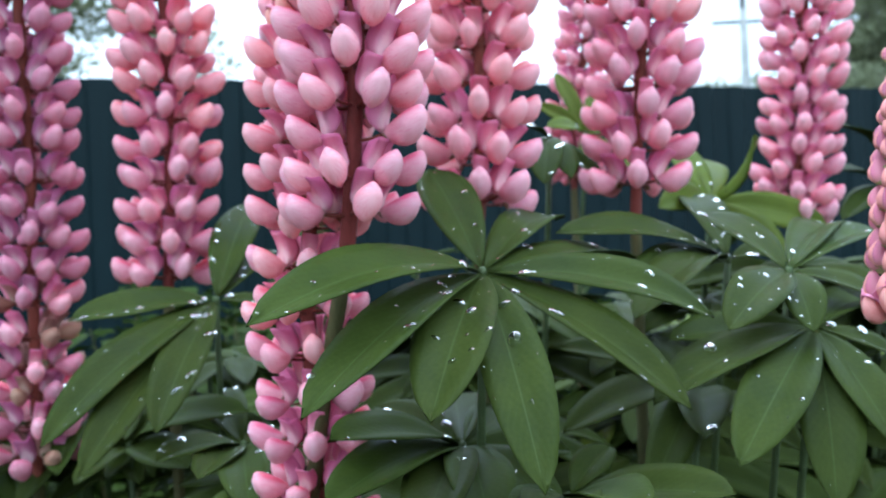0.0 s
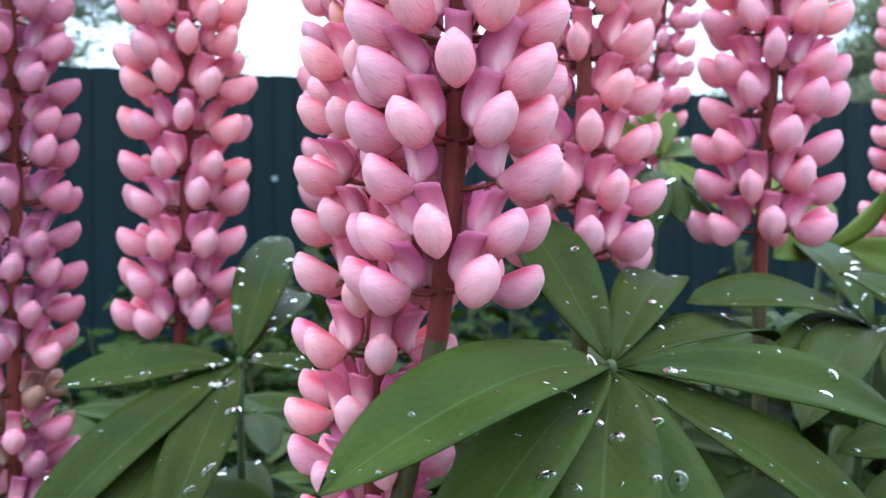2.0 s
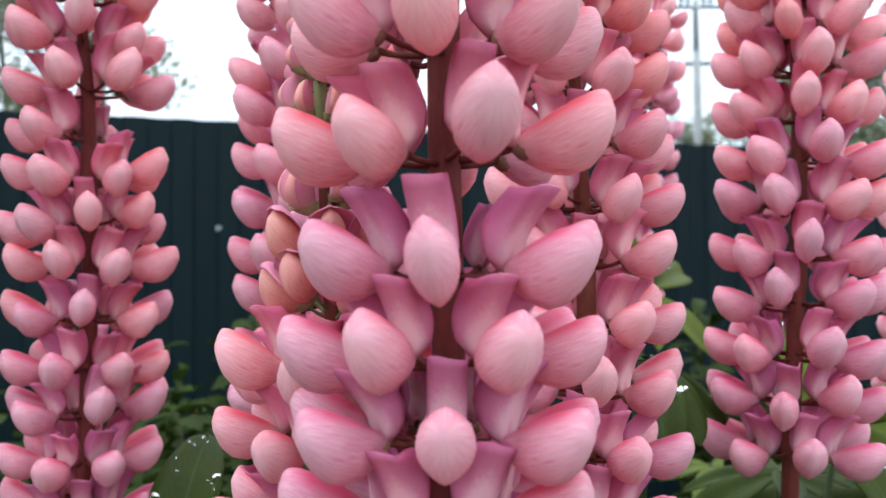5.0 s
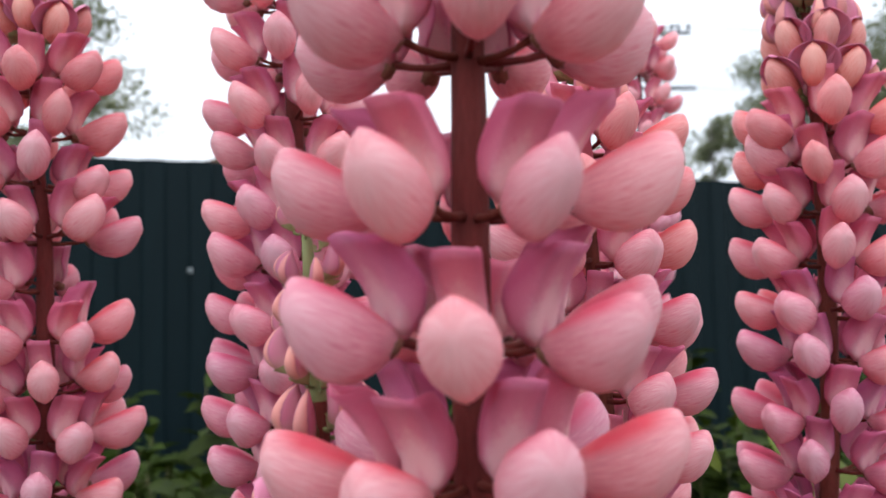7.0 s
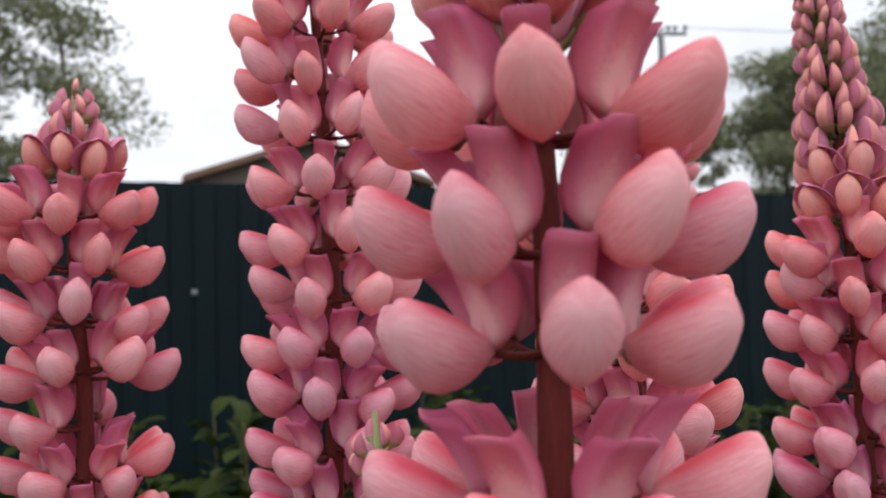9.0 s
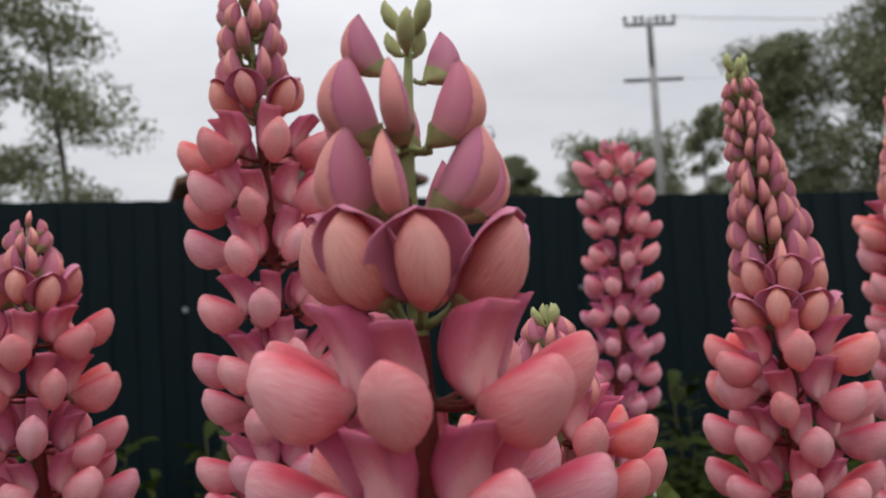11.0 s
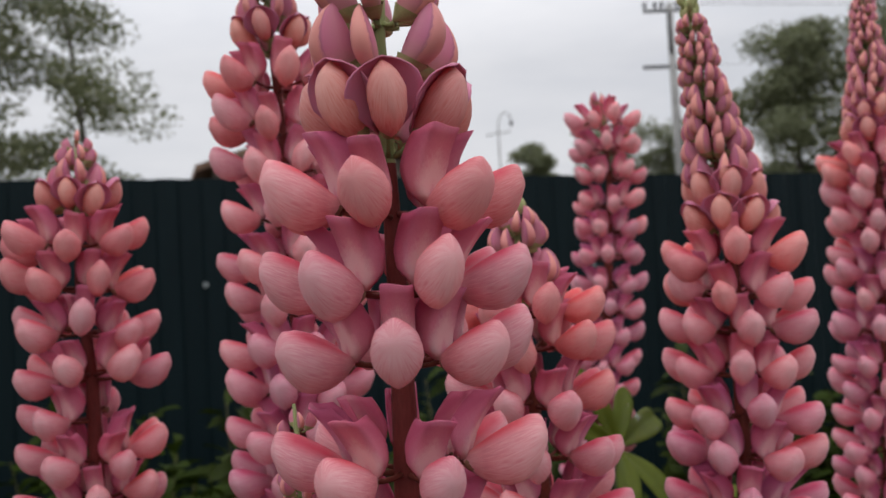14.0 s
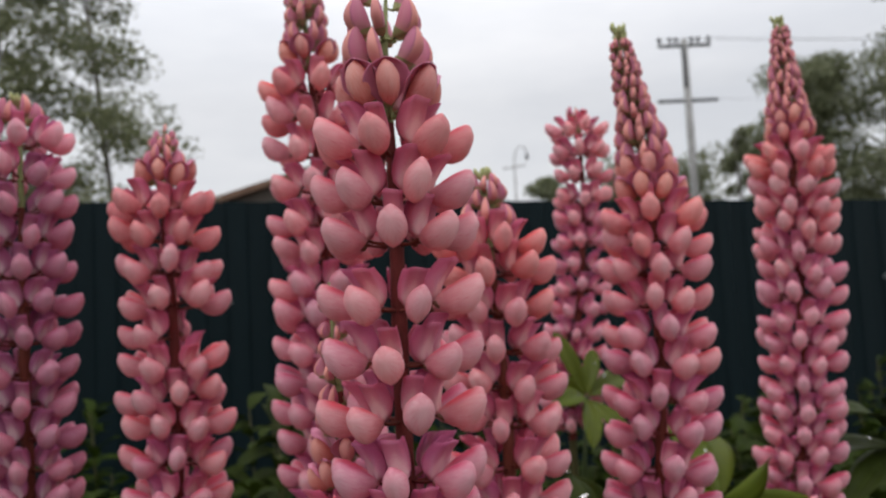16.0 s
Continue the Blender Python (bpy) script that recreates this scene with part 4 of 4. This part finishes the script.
def palmate(label, centre, tips, root, seed, width=0.27, mat=LEAF, drops=0, sag=0.07, sky=(-0.12, -0.5, 1)):
    rng = random.Random(seed)
    c = Vector(centre)
    o = Vector(root)
    leaf = thing("lupin_leaf", root, label, "leaf", "palmate lupin leaves")
    mid = o.lerp(c, 0.6) + Vector((0, 0.03, 0.02))
    pts = [o.lerp(mid, t) for t in (0, 0.5, 1)] + [mid.lerp(c - Vector((0, 0, 0.002)), t) for t in (0.35, 0.7, 0.9, 1)]
    v, f = tube([p - o for p in pts], [0.0026, 0.0024, 0.002, 0.0018, 0.0017, 0.0016, 0.0016], 8)
    child("petiole", mesh_of("petiole", v, f, [PETIOLE]), leaf, None, "thin green leaf stalk")
    v, f = tube([c - o + Vector((0, 0, z)) for z in (-0.003, 0, 0.0012, 0.0018)], [0.0015, 0.0017, 0.0014, 0.0005], 9)
    child("hub", mesh_of("hub", v, f, [PETIOLE]), leaf)
    dv, df = [], []
    for tip in tips:
        t = Vector(tip)
        length = (t - c).length
        start = c + (t - c).normalized() * 0.0022
        grid, uvs = leaflet_grid(start - o, t - o, min(0.0235, max(0.014, length * width)) * rng.uniform(0.92, 1.06), sag * rng.uniform(0.6, 1.4), rng.uniform(-0.15, 0.15), rng, 15, 7, sky)
        v, f = shell(sheet_normals(grid), 0.0004)
        child("leaflet", mesh_of("leaflet", v, f, [mat], uvs + uvs), leaf)
        for _ in range(drops):
            p, n = on_leaf(grid, rng.uniform(0.04, 0.96), rng.choice((-1, 1)) * rng.random() ** 0.6 * 0.93)
            r = 0.00035 + 0.0020 * rng.random() ** 4.0
            add_drop(dv, df, p + o + n * 0.0002, n, r, rng)
    if drops:
        tagged(new("water_drops", mesh_of("water_drops", dv, df, [WATER])), "clear rain drops lying on the leaf", "water", "", "stuff")
    return leaf


LEAVES = {}
LEAVES["centre"] = ((0.036, 0.296, 1.196), [(-0.052, 0.228, 1.186), (-0.039, 0.222, 1.161), (-0.004, 0.222, 1.157), (0.027, 0.217, 1.135), (0.095, 0.253, 1.147), (0.122, 0.280, 1.175), (0.131, 0.355, 1.194), (0.101, 0.379, 1.217), (0.034, 0.364, 1.241)])
LEAVES["left"] = ((-0.060, 0.426, 1.185), [(-0.126, 0.418, 1.179), (-0.132, 0.376, 1.130), (-0.116, 0.364, 1.119), (-0.086, 0.364, 1.134), (-0.039, 0.493, 1.236), (-0.031, 0.487, 1.209), (-0.031, 0.420, 1.180)])
LEAVES["right"] = ((0.172, 0.288, 1.168), [(0.103, 0.239, 1.130), (0.166, 0.238, 1.129), (0.088, 0.267, 1.147), (0.116, 0.305, 1.165), (0.204, 0.276, 1.153), (0.139, 0.238, 1.113), (0.213, 0.364, 1.169), (0.263, 0.353, 1.162)])
LEAVES["right_upper"] = ((0.175, 0.306, 1.190), [(0.120, 0.268, 1.171), (0.176, 0.375, 1.218), (0.291, 0.379, 1.205), (0.226, 0.301, 1.168), (0.277, 0.404, 1.209), (0.157, 0.269, 1.168)])
LEAVES["bright"] = ((0.240, 0.465, 1.229), [(0.233, 0.408, 1.262), (0.205, 0.478, 1.250), (0.182, 0.426, 1.224), (0.312, 0.449, 1.211), (0.266, 0.429, 1.194), (0.275, 0.532, 1.263), (0.241, 0.518, 1.273)])
LEAVES["back"] = ((0.188, 0.370, 1.195), [(0.082, 0.335, 1.210), (0.098, 0.298, 1.174), (0.109, 0.324, 1.188), (0.227, 0.377, 1.195), (0.215, 0.453, 1.231)])
LEAVES["under"] = ((0.031, 0.315, 1.128), [(-0.026, 0.272, 1.144), (-0.030, 0.254, 1.128), (-0.005, 0.235, 1.120), (0.017, 0.236, 1.117), (0.050, 0.261, 1.113), (0.080, 0.324, 1.119), (0.047, 0.385, 1.136), (0.078, 0.374, 1.124), (0.005, 0.359, 1.138)])
LEAVES["under_right"] = ((0.173, 0.376, 1.130), [(0.096, 0.374, 1.156), (0.077, 0.324, 1.127), (0.112, 0.274, 1.131), (0.184, 0.314, 1.111), (0.089, 0.274, 1.112), (0.248, 0.441, 1.131)])
LEAVES["under_front"] = ((0.057, 0.273, 1.116), [(0.055, 0.211, 1.130), (0.092, 0.224, 1.126), (0.080, 0.286, 1.129), (0.023, 0.236, 1.122), (0.027, 0.211, 1.125)])
LEAVES["small_far"] = ((0.207, 0.573, 1.287), [(0.193, 0.593, 1.336), (0.261, 0.615, 1.296), (0.169, 0.572, 1.308), (0.163, 0.539, 1.287), (0.224, 0.534, 1.251), (0.189, 0.533, 1.256), (0.226, 0.594, 1.321)])
LEAVES["far_right"] = ((0.444, 0.520, 1.232), [(0.318, 0.470, 1.247), (0.328, 0.462, 1.277), (0.332, 0.460, 1.214), (0.492, 0.550, 1.269), (0.476, 0.500, 1.223)])
LEAVES["low_mid"] = ((0.118, 0.425, 1.264), [(0.114, 0.390, 1.238), (0.088, 0.410, 1.268), (0.098, 0.385, 1.235), (0.142, 0.410, 1.235), (0.110, 0.460, 1.258)])
LEAVES["low_left"] = ((-0.108, 0.480, 1.107), [(-0.130, 0.443, 1.098), (-0.047, 0.408, 1.132), (-0.075, 0.408, 1.108), (-0.128, 0.528, 1.122), (-0.097, 0.541, 1.128)])
LEAVES["low_left_front"] = ((-0.050, 0.408, 1.117), [(-0.087, 0.370, 1.121), (-0.070, 0.358, 1.115), (-0.050, 0.334, 1.107), (-0.033, 0.433, 1.118), (-0.063, 0.481, 1.130)])
# leaves that take the brighter colour, painted as if lit through
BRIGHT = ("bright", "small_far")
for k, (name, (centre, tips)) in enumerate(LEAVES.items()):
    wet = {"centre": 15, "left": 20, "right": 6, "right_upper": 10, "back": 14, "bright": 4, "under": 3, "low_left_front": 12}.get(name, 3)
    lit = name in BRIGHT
    palmate(("yellow-green palmate lupin leaf, coloured as lit through, with a few drops" if lit else "dark green palmate lupin leaf wet with rain drops"), centre, tips, (centre[0] * 0.8, centre[1] + 0.08, 0), 40 + k, {"bright": 0.36, "small_far": 0.26}.get(name, 0.34), LEAF_LIT if lit else LEAF, wet, 0.07, (-0.1, -1.3, 0.7) if lit else (-0.12, -0.5, 1))

# lower leaves of the bed, one above another down to the soil, also filling it for shade
rng = random.Random(77)
# third and fourth rows lie below the view, added only to block light
spots = (45, (-0.32, 0.62), (0.34, 0.85), (0.86, 1.10)), (20, (-0.05, 0.36), (0.33, 0.52), (0.90, 1.09)), (45, (-0.35, 0.40), (-0.30, 0.14), (0.92, 1.08)), (48, (-0.16, 0.26), (0.08, 0.24), (1.02, 1.105)), (55, (-0.40, 0.62), (0.30, 0.75), (0.98, 1.095)), (16, (-0.40, -0.15), (0.50, 0.80), (1.08, 1.13)), (16, (0.26, 0.62), (0.50, 0.80), (1.08, 1.14)), (24, (-0.06, 0.38), (0.36, 0.54), (1.07, 1.12)), (26, (0.07, 0.42), (0.42, 0.58), (1.13, 1.185)), (8, (-0.16, -0.04), (0.52, 0.60), (1.10, 1.15))
for k, (xs, ys, zs) in enumerate([row for count, *row in spots for _ in range(count)]):
    x, y, z = rng.uniform(*xs), rng.uniform(*ys), rng.uniform(*zs)
    n = rng.choice((6, 7, 8, 9))
    a0 = rng.uniform(0, 6.28)
    size = rng.uniform(0.06, 0.09)
    tips = []
    for i in range(n):
        a = a0 + 2 * math.pi * i / n
        q = size * rng.uniform(0.85, 1.1)
        tips.append((x + math.cos(a) * q, y + math.sin(a) * q, z - q * rng.uniform(0.1, 0.5)))
    palmate("dark green palmate lupin leaf, low fill that shades the bed", (x, y, z), tips, (x * 0.9, y + 0.05, 0), 200 + k, 0.28, LEAF if rng.random() < 0.95 else LEAF_LIT, 0)


# ---- weeds between the bed and the fence ----
def weed(place, height, seed, label="leafy green weed growing before the fence"):
    rng = random.Random(seed)
    w = thing("weed", place, label, "weed", "weeds before the fence")
    stems, verts, faces, uvs = [], [], [], []
    for s in range(8):
        a, out = rng.uniform(0, 6.28), rng.uniform(0.04, 0.22)
        h = height * rng.uniform(0.80, 1.0)
        pts = [Vector((math.cos(a) * out * t ** 1.5, math.sin(a) * out * t ** 1.5, h * t)) for t in (0, 0.3, 0.6, 0.85, 1)]
        stems.append(tube(pts, [0.004, 0.0035, 0.003, 0.002, 0.001], 5))
        for q in range(40):
            t = 0.45 + 0.55 * ((q + rng.random()) / 40) ** 0.7
            base = Vector((math.cos(a) * out * t ** 1.5, math.sin(a) * out * t ** 1.5, h * t))
            d = rng.uniform(0, 6.28)
            ln = rng.uniform(0.05, 0.095) * (1.2 - 0.45 * t)
            way = Vector((math.cos(d), math.sin(d), rng.uniform(-0.3, 0.6)))
            grid, uv = leaflet_grid(base, base + way * ln, ln * rng.uniform(0.4, 0.6), 0.1, rng.uniform(-0.6, 0.6), rng, 5, 3)
            o = len(verts)
            verts += [p for r in grid for p in r]
            uvs += uv
            faces += [tuple(i + o for i in f) for f in grid_faces(5, 3)]
    for v, f in stems:
        child("stem", mesh_of("stem", v, f, [STEM_LOW_SHADED]), w)
    tagged(child("foliage", mesh_of("foliage", verts, faces, [WEED], uvs), w), "", "", "", "stuff")
    return w


kinds = [weed((-0.45 + 0.5 * k, 1.25 + 0.12 * k, 0), 1.16 + 0.03 * k, 300 + k) for k in range(4)]
rng = random.Random(5)
for k in range(80):
    x = rng.uniform(-1.6, 3.4)
    y = rng.uniform(1.05, 2.25)
    copy_thing(rng.choice(kinds), pose(x, y, 0, 0, 0, rng.uniform(0, 360)) @ Matrix.Diagonal((1, 1, rng.uniform(0.78, 1.02), 1)))
